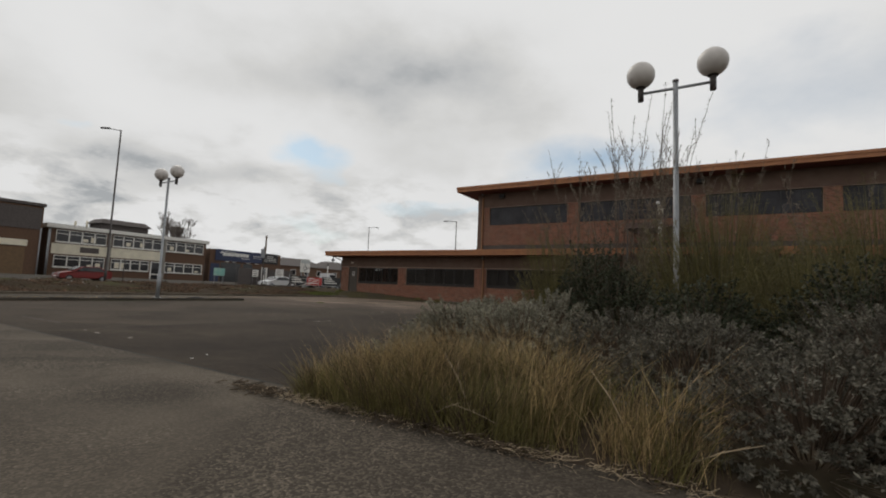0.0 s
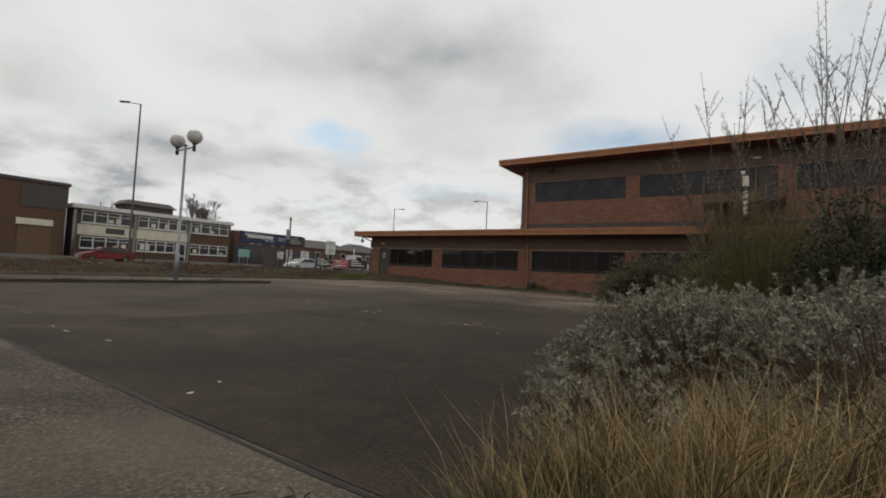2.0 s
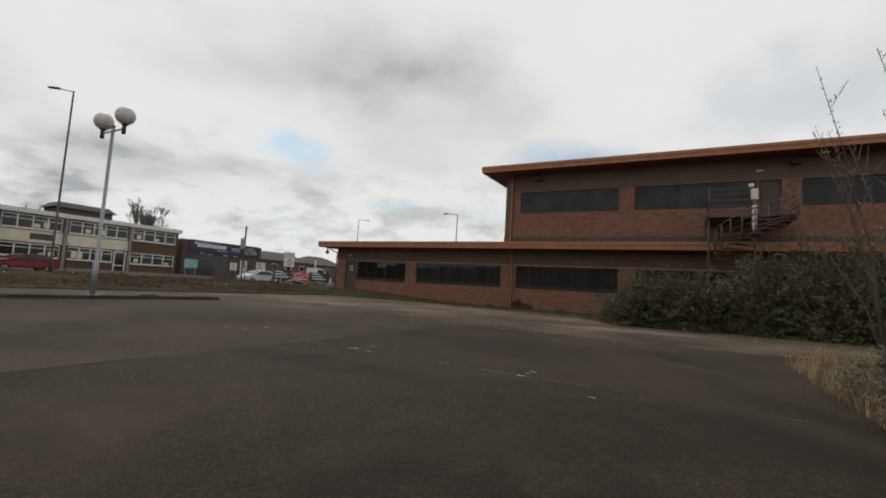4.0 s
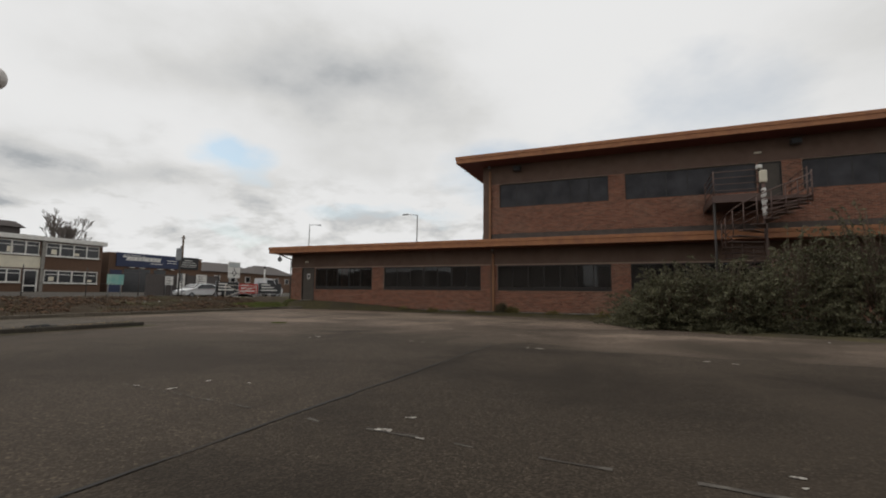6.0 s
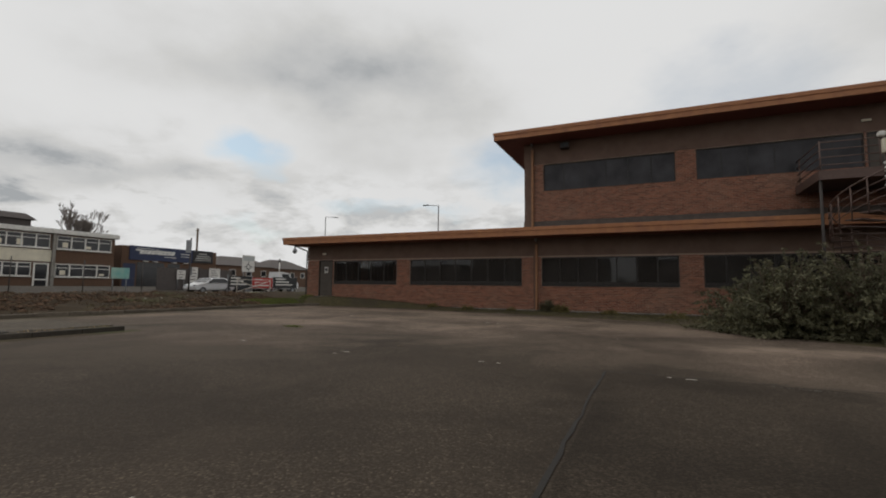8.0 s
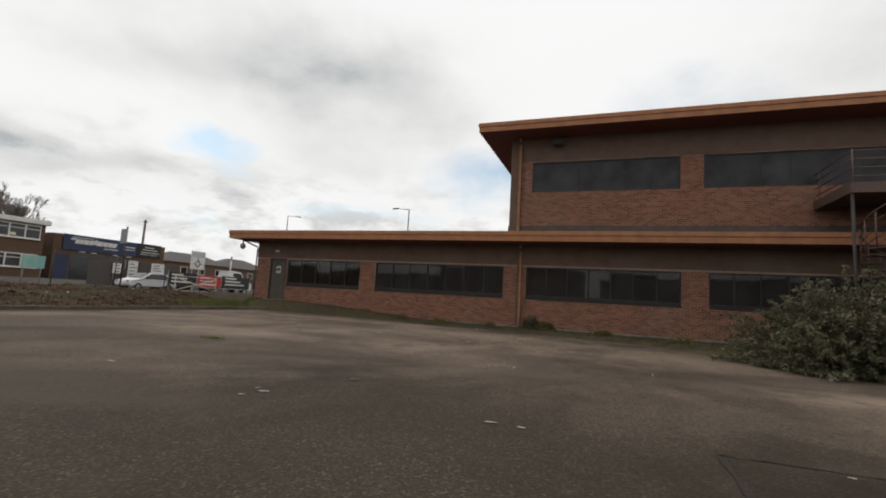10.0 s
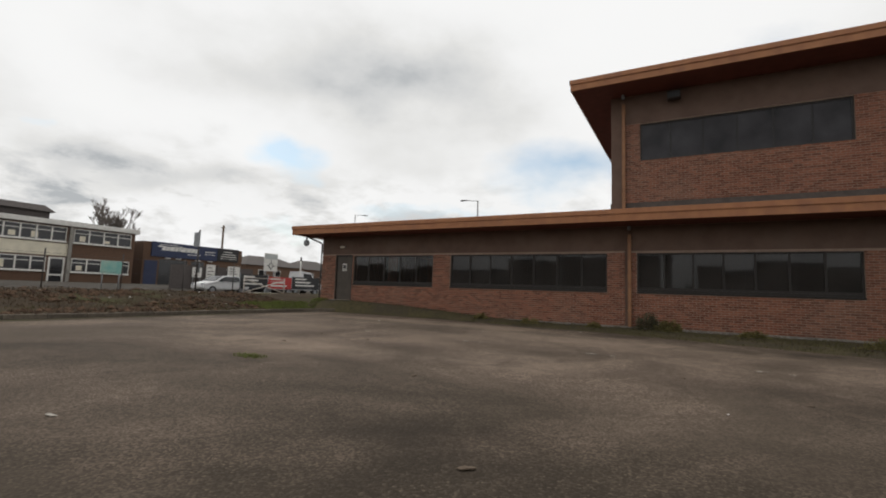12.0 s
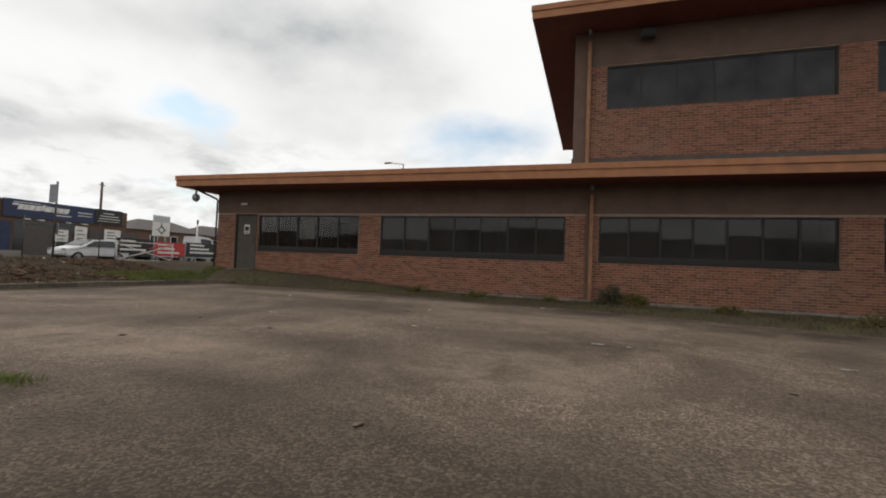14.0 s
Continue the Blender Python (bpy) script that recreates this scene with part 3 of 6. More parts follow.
def roof(name, x0, x1, y0, y1, zb, zt, label, hole=None):
    r = thing(name, label, "roof", kind="structure")
    ys = F + 0.02
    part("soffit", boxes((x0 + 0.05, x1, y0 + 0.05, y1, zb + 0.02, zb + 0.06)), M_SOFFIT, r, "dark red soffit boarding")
    part("deck", boxes((x0 + 0.06, x1, y0 + 0.06, y1, zb + 0.065, zt - 0.03)), M_FELT, r, "grey felt roof deck")
    for nm, b in (("fascia_front", (x0, x1, y0, y0 + 0.045, zb, zt)), ("fascia_side", (x0, x0 + 0.045, y0 + 0.046, y1, zb, zt))):
        bm = boxes(b)
        # a rounded lip on top and a drip line below
        if nm == "fascia_front":
            box(bm, x0 - 0.03, x1, y0 - 0.035, y0 - 0.001, zt - 0.15, zt + 0.02)
        else:
            box(bm, x0 - 0.03, x0 - 0.001, y0 - 0.035, y1, zt - 0.15, zt + 0.02)
        bmesh.ops.bevel(bm, geom=bm.edges[:], offset=0.008, segments=1, affect="EDGES")
        part(nm, bm, M_FASCIA, r, "orange-brown painted fascia")
    return r


roof("roof_lower", LX0 - 0.85, BX1, F - OVER, F + DEPTH, 3.60, 3.99, "flat lower roof with an orange-brown fascia")
roof("roof_upper", UX0 - 1.2, BX1, F - OVER, F + DEPTH, 8.34, 8.71, "flat upper roof with an orange-brown fascia")
structure(make("trim", boxes((UX0 - 0.03, BX1, F - 0.03, F + 0.0, 3.99, 4.437)), M_LEAD), "dark lead flashing above the lower roof", "trim")
structure(make("plinth", boxes((LX0 - 0.02, BX1, F - 0.07, F - 0.002, 0.0, 0.13)), M_CONC), "weathered concrete plinth at the wall foot", "plinth")


def window(name, h, panes, glass, label, panel=True):
    x0, x1, z0, z1 = h
    w = thing(name, label, "window", "windows of the brick building", "structure", at=(x0, F, z0))
    L_, H_ = x1 - x0, z1 - z0
    d0, d1 = 0.06, 0.13
    zp = 0.20 if panel else 0.05
    fr = 0.055
    bm = boxes((0, L_, d0, d1, zp - fr if panel else 0, zp), (0, L_, d0, d1, H_ - fr, H_), (0, fr, d0, d1, zp, H_ - fr), (L_ - fr, L_, d0, d1, zp, H_ - fr))
    part("window_frame", bm, M_FRAME, w)
    for k in range(1, panes):
        xk = L_ * k / panes
        part("mullion", boxes((xk - 0.03, xk + 0.03, d0 + (0.002 if panel else 0.03), d1 - 0.002, zp, H_ - fr)), M_FRAME if panel else M_FRAMEDARK, w)
    if panel:
        part("window_sill", boxes((0.0, L_, -0.035, d1, -0.005, 0.05), (0.005, L_ - 0.005, d0 - 0.03, d1, 0.052, zp - fr - 0.002), bevel=0.006), M_FRAME, w, "dark bronze sill panel")
    for k in range(panes):
        hw, hh = L_ / panes / 2 - 0.031, (H_ - fr - zp) / 2 - 0.001
        g = part("pane", boxes((-hw, hw, -0.004, 0.004, -hh, hh)), glass, w)
        rp = random.Random(int(x0 * 10) + 31 * k + int(z0))
        g.matrix_basis = pose(L_ * (k + 0.5) / panes, 0.094, zp + 0.001 + hh, rp.uniform(-0.5, 0.4), 0, rp.uniform(-0.5, 0.5))
        g.visible_shadow = False
    return w


for i, h in enumerate(LOW):
    window(f"window_{i + 1}", h, 5 if i == 0 else 7, M_GLASS_CORNER if i == 0 else M_GLASS, "long window band with bronze frames and dark tinted panes")
for i, h in enumerate(UP):
    window(f"window_{i + 8}", h, 6, M_GLASS_DARK, "long upper window band with dark filmed panes", panel=False)

# dark boarding between the window heads and the soffits
structure(make("frieze_lower", boxes((LX0 - 0.01, BX1, F - 0.022, F - 0.001, 2.735, 3.60)), M_FRIEZE), "dark brown boarding above the lower windows", "trim")
structure(make("frieze_upper", boxes((UX0 - 0.01, BX1, F - 0.022, F - 0.001, 7.30, 8.34)), M_FRIEZE), "dark brown boarding above the upper windows", "trim")


# ---- things on the brick building ----
def door(name, h, label, sign):
    x0, x1, z0, z1 = h
    w, hh = x1 - x0, z1 - z0
    d = thing(name, label, "door", kind="structure", at=(x0, F, z0))
    part("door_frame", boxes((0, 0.07, 0.04, 0.14, 0, hh), (w - 0.07, w, 0.04, 0.14, 0, hh), (0.07, w - 0.07, 0.04, 0.14, hh - 0.07, hh)), M_FRAME, d)
    leaf = part("door_leaf", boxes((0.075, w - 0.075, 0.07, 0.115, 0.01, hh - 0.075), bevel=0.004), M_DOOR, d)
    part("door_handle", bars([[(w - 0.17, 0.035, 1.0), (w - 0.17, 0.035, 1.25)], [(w - 0.17, 0.07, 1.02), (w - 0.17, 0.035, 1.02)], [(w - 0.17, 0.07, 1.23), (w - 0.17, 0.035, 1.23)]], 0.011), M_STEELDARK, leaf, "dark steel pull handle")
    if sign:
        part("notice", boxes((0.40, 0.66, 0.062, 0.069, 1.38, 1.74)), M_WHITE, leaf, "white notice with dark print")
        part("notice_print", boxes((0.44, 0.62, 0.058, 0.0615, 1.50, 1.66), (0.45, 0.61, 0.058, 0.0615, 1.42, 1.45), bevel=0.0), M_BLACK, leaf, "dark printed square and bar")
        part("threshold", boxes((-0.05, w + 0.05, -0.25, 0.14, -0.09, -0.002), bevel=0.01), M_CONC, d, "pale concrete step")


door("door_1", DOOR1, "closed dark brown flush door with a white notice", True)
door("door_2", DOOR2, "closed dark brown fire door above the stair", False)


def downpipe(x, z0, z1, board=0.16, y=F):
    p = thing("downpipe", "orange-brown square downpipe on the brick wall", "downpipe", "downpipes", at=(x, y, z0))
    h = z1 - z0
    part("pipe", boxes((-0.055, 0.055, -0.18, -0.05, 0, h - 0.30), bevel=0.012), M_PIPE, p)
    part("back_board", boxes((-board, 0.05, -0.049, -0.023, 0, h)), M_FRIEZE, p, "dark brown backing board")
    for k in range(3):
        zk = h * (0.15 + 0.35 * k)
        part("bracket", boxes((-0.07, 0.07, -0.19, -0.0235, zk, zk + 0.04), bevel=0.005), M_PIPE, p)
    part("hopper", boxes((-0.05, 0.05, -0.34, -0.21, h - 0.16, h - 0.02), bevel=0.01), M_GALV, p, "small grey bracket at the head")


downpipe(-15.32, 0.12, 3.60)
downpipe(-15.50, 4.02, 8.34, 0.42)


def floodlight(x, z):
    f = thing("floodlight", "dark square floodlight under the eaves", "floodlight", "floodlights", at=(x, F, z))
    part("housing", boxes((-0.21, 0.21, -0.42, -0.16, -0.14, 0.14), bevel=0.03), M_STEELDARK, f)
    part("lens", boxes((-0.17, 0.17, -0.44, -0.421, -0.10, 0.10)), M_BLACK, f, "dark glass lens")
    part("bracket", boxes((-0.05, 0.05, -0.165, -0.013, -0.05, 0.05)), M_STEELDARK, f)


floodlight(-13.88, 8.02)
floodlight(-1.22, 8.02)
floodlight(9.5, 8.02)


def bulkhead(x, z):
    b = thing("bulkhead_light", "small pale bulkhead light above a door", "wall light", "bulkhead lights", at=(x, F, z))
    part("base", boxes((-0.16, 0.16, -0.05, -0.013, -0.05, 0.05), bevel=0.008), M_STEELDARK, b)
    part("diffuser", boxes((-0.15, 0.15, -0.11, -0.051, -0.045, 0.045), bevel=0.02), M_CREAM, b, "yellowed plastic diffuser")


bulkhead(-28.30, 3.08)
bulkhead(-2.62, 7.72)

# dome camera and its strut at the roof corner
cctv = thing("security_camera", "grey dome security camera hung under the roof corner", "camera", at=(-29.93, 30.5, 3.595))
part("mount", bars([[(0, 0, 0), (0, 0, -0.22)]], 0.035, 10), M_STEELDARK, cctv)
bm = bmesh.new()
sphere(bm, (0, 0, -0.36), 0.14, 16, 10, 1.15)
part("dome", bm, M_GALV, cctv, "weathered grey dome housing")
strut = thing("strut_pipe", "dark diagonal pipe from the soffit to the wall corner", "pipe", at=(-30.25, 30.9, 3.59))
part("pipe", bars([[(0, 0, 0), (0.12, 0.05, -0.06), (0.55, 0.42, -0.30), (0.58, 0.44, -0.42)]], 0.04, 10), M_STEELDARK, strut)
part("flange", boxes((-0.07, 0.07, -0.07, 0.07, -0.015, 0.005)), M_STEELDARK, strut)
conduit = thing("corner_pipe", "dark drain pipe on the building corner", "downpipe", at=(LX0 - 0.05, F - 0.04, 0.45))
part("pipe", bars([[(0, 0, 0), (0, 0, 2.72)]], 0.035, 10), M_STEELDARK, conduit)
part("clip", boxes((-0.05, 0.06, -0.04, 0.045, 1.2, 1.24)), M_STEELDARK, conduit)

# spiral fire stair with its landing
SCX, SCY, SR, LANDZ = -3.10, 28.55, 1.55, 5.15
stair = thing("fire_stair", "brown steel spiral fire stair up to the first-floor door", "stair", at=(SCX, SCY, 0))
part("centre_pole", bars([[(0, 0, 0), (0, 0, 6.25)]], 0.07, 12), M_RUST, stair)
wrap = bmesh.new()
rs = random.Random(5)
pts = [(0.02 * math.sin(k * 2.1), 0.02 * math.cos(k * 1.7), 4.35 + 0.1 * k) for k in range(12)]
tube(wrap, pts, [0.085 + 0.03 * math.sin(k * 2.4) for k in range(12)], 10)
part("wrapping", wrap, M_PAPER, stair, "ragged white sheet wound round the pole")
part("lantern", boxes((-0.13, 0.13, -0.13, 0.13, 5.72, 6.22), bevel=0.03), M_CREAM, stair, "cream box lamp")
part("sensor", boxes((-0.22, -0.02, -0.11, 0.09, 6.3, 6.46), bevel=0.03), M_WHITE, stair, "small white sensor box")
STEP_A, STEP_H = radians(17), 0.19
for k in range(26):
    a = radians(350) - k * STEP_A
    z = LANDZ - 0.19 - k * STEP_H
    bm = bmesh.new()
    ring = []
    for aa, rr in ((a - STEP_A * 0.55, 0.07), (a - STEP_A * 0.55, SR), (a + STEP_A * 0.55, SR), (a + STEP_A * 0.55, 0.07)):
        ring.append((math.cos(aa) * rr, math.sin(aa) * rr))
    lo = [bm.verts.new((x, y, z)) for x, y in ring]
    hi = [bm.verts.new((x, y, z + 0.04)) for x, y in ring]
    bm.faces.new(lo[::-1]), bm.faces.new(hi)
    for i in range(4):
        bm.faces.new((lo[i], lo[(i + 1) % 4], hi[(i + 1) % 4], hi[i]))
    part("tread", bm, M_RUST, stair)
    if k < 22:
        c, s = math.cos(a), math.sin(a)
        part("baluster", bars([[(c * SR, s * SR, z - 0.05), (c * SR, s * SR, z + 1.05)]], 0.022, 6), M_RUST, stair)
for dz in (0.3, 0.55, 0.8, 1.08):
    pts = [(math.cos(radians(350) - k * STEP_A / 2) * SR, math.sin(radians(350) - k * STEP_A / 2) * SR, LANDZ - 0.19 - k * STEP_H / 2 + dz) for k in range(51)]
    part("rail", bars([pts], 0.026 if dz > 1 else 0.014, 6), M_RUST, stair)
landing = thing("stair_landing", "brown steel landing with rails outside the upper door", "landing", at=(0, 0, LANDZ))
part("platform", boxes((-4.85, -1.55, SCY + 0.1, F - 0.05, -0.10, 0.0)), M_RUST, landing)
for bb in ((-4.86, -3.2, SCY + 0.02, SCY + 0.09, -0.16, 0.16), (-4.92, -4.862, SCY + 0.02, F - 0.05, -0.16, 0.16), (-1.54, -1.48, SCY + 0.4, F - 0.05, -0.16, 0.1)):
    part("edge_beam", boxes(bb), M_RUST, landing, "red-brown edge beam")
for z in (0.35, 0.62, 0.89, 1.15):
    part("rail", bars([[(-4.85, F - 0.06, z), (-4.85, SCY + 0.06, z), (-3.25, SCY + 0.06, z)]], 0.02, 6), M_RUST, landing)
    part("rail", bars([[(-1.52, F - 0.06, z), (-1.52, SCY + 0.4, z)]], 0.02, 6), M_RUST, landing)
for x, y in ((-4.85, SCY + 0.06), (-4.85, F - 0.4), (-3.25, SCY + 0.06), (-1.52, SCY + 0.4), (-1.52, F - 0.4)):
    part("post", bars([[(x, y, -0.1), (x, y, 1.2)]], 0.025, 6), M_RUST, landing)
part("column", bars([[(-4.85, SCY + 0.15, -LANDZ), (-4.85, SCY + 0.15, -0.1)]], 0.05, 8), M_STEELDARK, landing, "dark steel column")


# ---- car park ----
def kerb_run(parent, pts, w=0.13, h=0.12, length=0.915, mat=None):
    """Kerb stones laid end to end along a line of points."""
    for (ax, ay, az), (bx, by, bz) in zip(pts, pts[1:]):
        d = Vector((bx - ax, by - ay, bz - az))
        n = max(1, round(d.length / length))
        L_ = d.length / n
        me = boxes((0.004, L_ - 0.004, -w / 2, w / 2, -0.06, h), bevel=0.012)
        first = None
        for k in range(n):
            p = Vector((ax, ay, az)) + d * (k / n)
            if first is None:
                ob = part("kerb_stone", me, mat or M_KERB, parent)
                first = ob.data
            else:
                ob = new("kerb_stone", first)
                ob.parent = parent
            rk = random.Random(k * 7 + int(ax * 10))
            ob.matrix_basis = Matrix.Translation(p + Vector((0, 0, rk.uniform(-0.012, 0.008)))) @ pose(0, 0, 0, rk.uniform(-1.5, 1.5), 0, math.degrees(math.atan2(d.y, d.x)) + rk.uniform(-0.6, 0.6))


structure(sheet("asphalt_patch", -10.85, -1.0, 4.16, 16.05, 0.004, M_DARKASPHALT), "darker relaid asphalt in the car park", "ground")
lane = structure(sheet("asphalt_lane", -28.6, -22.6, -40, 17.0, 0.003, M_ROAD), "pale dusty asphalt lane beside the verge", "road")


def seam(name, pts, w):
    verts, faces = [], []
    rs = random.Random(len(pts))
    n = 40
    for (a, b) in zip(pts, pts[1:]):
        a, b = Vector((*a, 0)), Vector((*b, 0))
        d = (b - a).normalized()
        s = Vector((-d.y, d.x, 0))
        base = len(verts)
        for k in range(n + 1):
            p = a.lerp(b, k / n) + s * rs.uniform(-0.02, 0.02)
            ww = w * rs.uniform(0.4, 1.2)
            verts += [tuple(p + s * ww + Vector((0, 0, 0.008))), tuple(p - s * ww + Vector((0, 0, 0.008)))]
        for k in range(n):
            i = base + 2 * k
            faces.append((i, i + 1, i + 3, i + 2))
    return verts, faces


v_, f_ = seam("s", [(-10.9, 5.2), (-10.9, 16.1)], 0.018)
structure(from_lists("asphalt_seam", v_, f_, M_TAR), "open tarry joint between two layers of asphalt", "seam")
v_, f_ = seam("s", [(-10.9, 16.08), (-4.5, 16.2)], 0.014)
structure(from_lists("asphalt_seam", v_, f_, M_TAR), "open tarry joint between two layers of asphalt", "seam")
v_, f_ = seam("s", [(-22, 4.16), (-4.2, 4.12)], 0.02)
structure(from_lists("asphalt_seam", v_, f_, M_TAR), "open tarry joint between two layers of asphalt", "seam")


def line_mark(x0, y0, x1, y1, w=0.05):
    v, f = seam("m", [(x0, y0), (x1, y1)], w)
    rl = random.Random(int(x0 * 10))
    f = [q for q in f if rl.random() < 0.55]   # worn through in places
    return structure(from_lists("bay_line", [(a, b, c + 0.001) for a, b, c in v], f, M_LINE), "worn white parking bay line", "marking")


line_mark(-10.7, 10.02, -4.6, 9.72, 0.022)
line_mark(-13.6, 10.3, -11.4, 10.1, 0.012)
line_mark(-9.0, 15.95, -8.4, 15.9, 0.04)
line_mark(-14.5, 5.0, -12.2, 5.0, 0.04)
line_mark(-15.5, 23.4, -14.4, 23.4, 0.03)
line_mark(-18.3, 23.7, -17.4, 23.7, 0.03)


def scrap(x, y, s, kind=0):
    """A crumpled flat scrap of white litter."""
    rs = random.Random(int(x * 100) + int(y * 10))
    bm = bmesh.new()
    n = 9
    ring = [bm.verts.new((math.cos(2 * math.pi * k / n) * s * rs.uniform(0.6, 1.1), math.sin(2 * math.pi * k / n) * s * 0.6 * rs.uniform(0.5, 1.1), rs.uniform(0.003, 0.12 * s + 0.004))) for k in range(n)]
    c = bm.verts.new((0, 0, rs.uniform(0.05, 0.2) * s + 0.004))
    for k in range(n):
        bm.faces.new((ring[k], ring[(k + 1) % n], c))
    lo = [bm.verts.new((v.co.x, v.co.y, 0.0)) for v in ring]
    for k in range(n):
        bm.faces.new((lo[k], lo[(k + 1) % n], ring[(k + 1) % n], ring[k]))
    bm.faces.new(lo[::-1])
    ob = make("paper_scrap", bm, M_PAPER if kind == 0 else M_TWIG)
    ob.matrix_basis = pose(x, y, 0.009, 0, 0, rs.uniform(0, 360))
    return tagged(ob, "crumpled white paper litter on the asphalt" if kind == 0 else "brown dead leaf litter on the asphalt", "litter", "litter on the asphalt")


def paint_flake(x, y, l, w, rz):
    """A ragged remnant of white line paint at the head of a parking bay."""
    rs = random.Random(int(x * 100) + int(y * 10))
    n = 14
    ring = []
    for k in range(n):
        a = 2 * math.pi * k / n
        c, q = math.cos(a), math.sin(a)
        ring.append((math.copysign(abs(c) ** 0.5, c) * l / 2 * rs.uniform(0.6, 1.1), math.copysign(abs(q) ** 0.5, q) * w / 2 * rs.uniform(0.45, 1.15)))
    bm = bmesh.new()
    top = [bm.verts.new((a, b_, 0.003)) for a, b_ in ring]
    low = [bm.verts.new((a * 1.02, b_ * 1.02, 0.0)) for a, b_ in ring]
    bm.faces.new(top)
    for k in range(n):
        bm.faces.new((low[k], low[(k + 1) % n], top[(k + 1) % n], top[k]))
    ob = make("bay_mark", bm, M_FLAKE)
    ob.matrix_basis = pose(x, y, 0.0085, 0, 0, rz)
    return tagged(ob, "worn remnant of a white bay marking on the asphalt", "marking", "worn bay markings", "structure")


# bay heads stand 2.8 m apart in three rows
for x, y, l, w, rz in ((-9.95, 10.02, 0.22, 0.11, 5), (-9.91, 10.42, 0.15, 0.07, 30), (-9.6, 9.95, 0.10, 0.03, 0), (-12.81, 10.36, 0.16, 0.07, 80), (-12.83, 10.85, 0.13, 0.05, 85), (-13.3, 10.3, 0.10, 0.04, 20), (-12.3, 10.95, 0.08, 0.03, 10),
                       (-7.27, 9.84, 0.14, 0.10, 10), (-7.24, 10.22, 0.14, 0.05, 0), (-7.25, 10.05, 0.06, 0.04, 40), (-7.03, 15.45, 0.18, 0.06, 15), (-6.65, 15.35, 0.15, 0.06, 0), (-9.84, 15.95, 0.22, 0.09, 5), (-10.1, 15.98, 0.08, 0.04, 0),
                       (-12.70, 16.0, 0.18, 0.07, 10), (-12.42, 15.98, 0.12, 0.05, 0), (-15.14, 15.85, 0.17, 0.07, 15), (-15.2, 15.62, 0.10, 0.05, 40), (-15.3, 15.95, 0.08, 0.02, 30), (-17.95, 16.15, 0.20, 0.07, 5),
                       (-17.93, 23.69, 0.20, 0.08, 0), (-17.55, 23.66, 0.10, 0.06, 0), (-15.17, 23.44, 0.24, 0.10, 0), (-14.78, 23.38, 0.14, 0.07, 0), (-12.52, 23.16, 0.24, 0.10, 0), (-12.15, 23.1, 0.12, 0.06, 0), (-20.85, 23.92, 0.22, 0.09, 0),
                       (-8.95, 4.86, 0.16, 0.05, 20), (-9.95, 4.78, 0.18, 0.06, 10), (-10.5, 4.8, 0.12, 0.05, 0), (-6.35, 9.27, 0.10, 0.04, 0)):
    paint_flake(x, y, l * 0.72, w * 0.62, rz)
for x, y, s in ((-16.44, 28.7, 0.13), (-13.2, 19.6, 0.035), (-11.0, 20.5, 0.04), (-18.6, 26.2, 0.08), (-23.0, 27.3, 0.1), (-3.9, 20.3, 0.1), (-12.4, 28.6, 0.12), (-6.3, 4.4, 0.055), (-6.45, 4.7, 0.035)):
    scrap(x, y, s * 0.43)
for x, y, s in ((-14.72, 17.0, 0.06), (-19.6, 22.3, 0.07), (-18.9, 25.7, 0.08), (-20.6, 20.9, 0.06), (-21.2, 22.6, 0.07), (-13.6, 21.6, 0.05), (-12.4, 20.6, 0.05), (-16.6, 19.4, 0.05), (-9.4, 22.0, 0.05)):
    scrap(x, y, s, 1)

# narrow kerbed island with a lamp on it
island = thing("island", "narrow kerbed island with soil and weeds", "island", kind="structure")
part("soil_bed", boxes((-22.42, -22.08, -14, 16.1, 0.0, 0.10), bevel=0.02), M_SOIL, island, "dark soil between the kerbs")
kerb_run(island, [(-22.02, -14, 0), (-22.02, 16.2, 0)], mat=M_KERB_SHADED)
kerb_run(island, [(-22.48, -14, 0), (-22.48, 16.2, 0)], mat=M_KERB_SHADED)


def globe_lamp(x, y, z0, top, arm=0.68, rz=0.0):
    l = thing("globe_lamp", "grey steel twin-globe lamp post with dirty opal globes", "lamp post", "twin-globe lamps", at=(x, y, z0), rz=rz)
    h = top - z0
    part("pole", bars([[(0, 0, 0), (0, 0, h * 0.2), (0, 0, h * 0.2 + 0.02), (0, 0, h)]], [0.085, 0.085, 0.055, 0.05], 14), M_GALV, l)
    part("base_plate", boxes((-0.16, 0.16, -0.16, 0.16, 0, 0.03), bevel=0.006), M_GALV, l)
    part("cap", bars([[(0, 0, h), (0, 0, h + 0.05)]], 0.06, 12), M_STEELDARK, l)
    part("crossbar", bars([[(-arm, 0, h - 0.13), (arm, 0, h - 0.13)]], 0.03, 10), M_GALV, l)
    for sgn in (-1, 1):
        part("holder", bars([[(sgn * arm, 0, h - 0.30), (sgn * arm, 0, h + 0.02)]], [0.06, 0.06], 12), M_STEELDARK, l)
        bm = bmesh.new()
        sphere(bm, (sgn * arm, 0, h + 0.29), 0.29, 28, 18)
        g = part("globe", bm, M_GLOBE, l, "dirty off-white opal globe")
        part("collar", bars([[(sgn * arm, 0, h + 0.0), (sgn * arm, 0, h + 0.05)]], 0.10, 14), M_STEELDARK, g)
    return l


globe_lamp(-1.13, 11.25, 0.05, 5.60)
globe_lamp(-22.25, 11.95, 0.10, 5.62)


# ---- planting ----
RNG = np.random.default_rng(11)


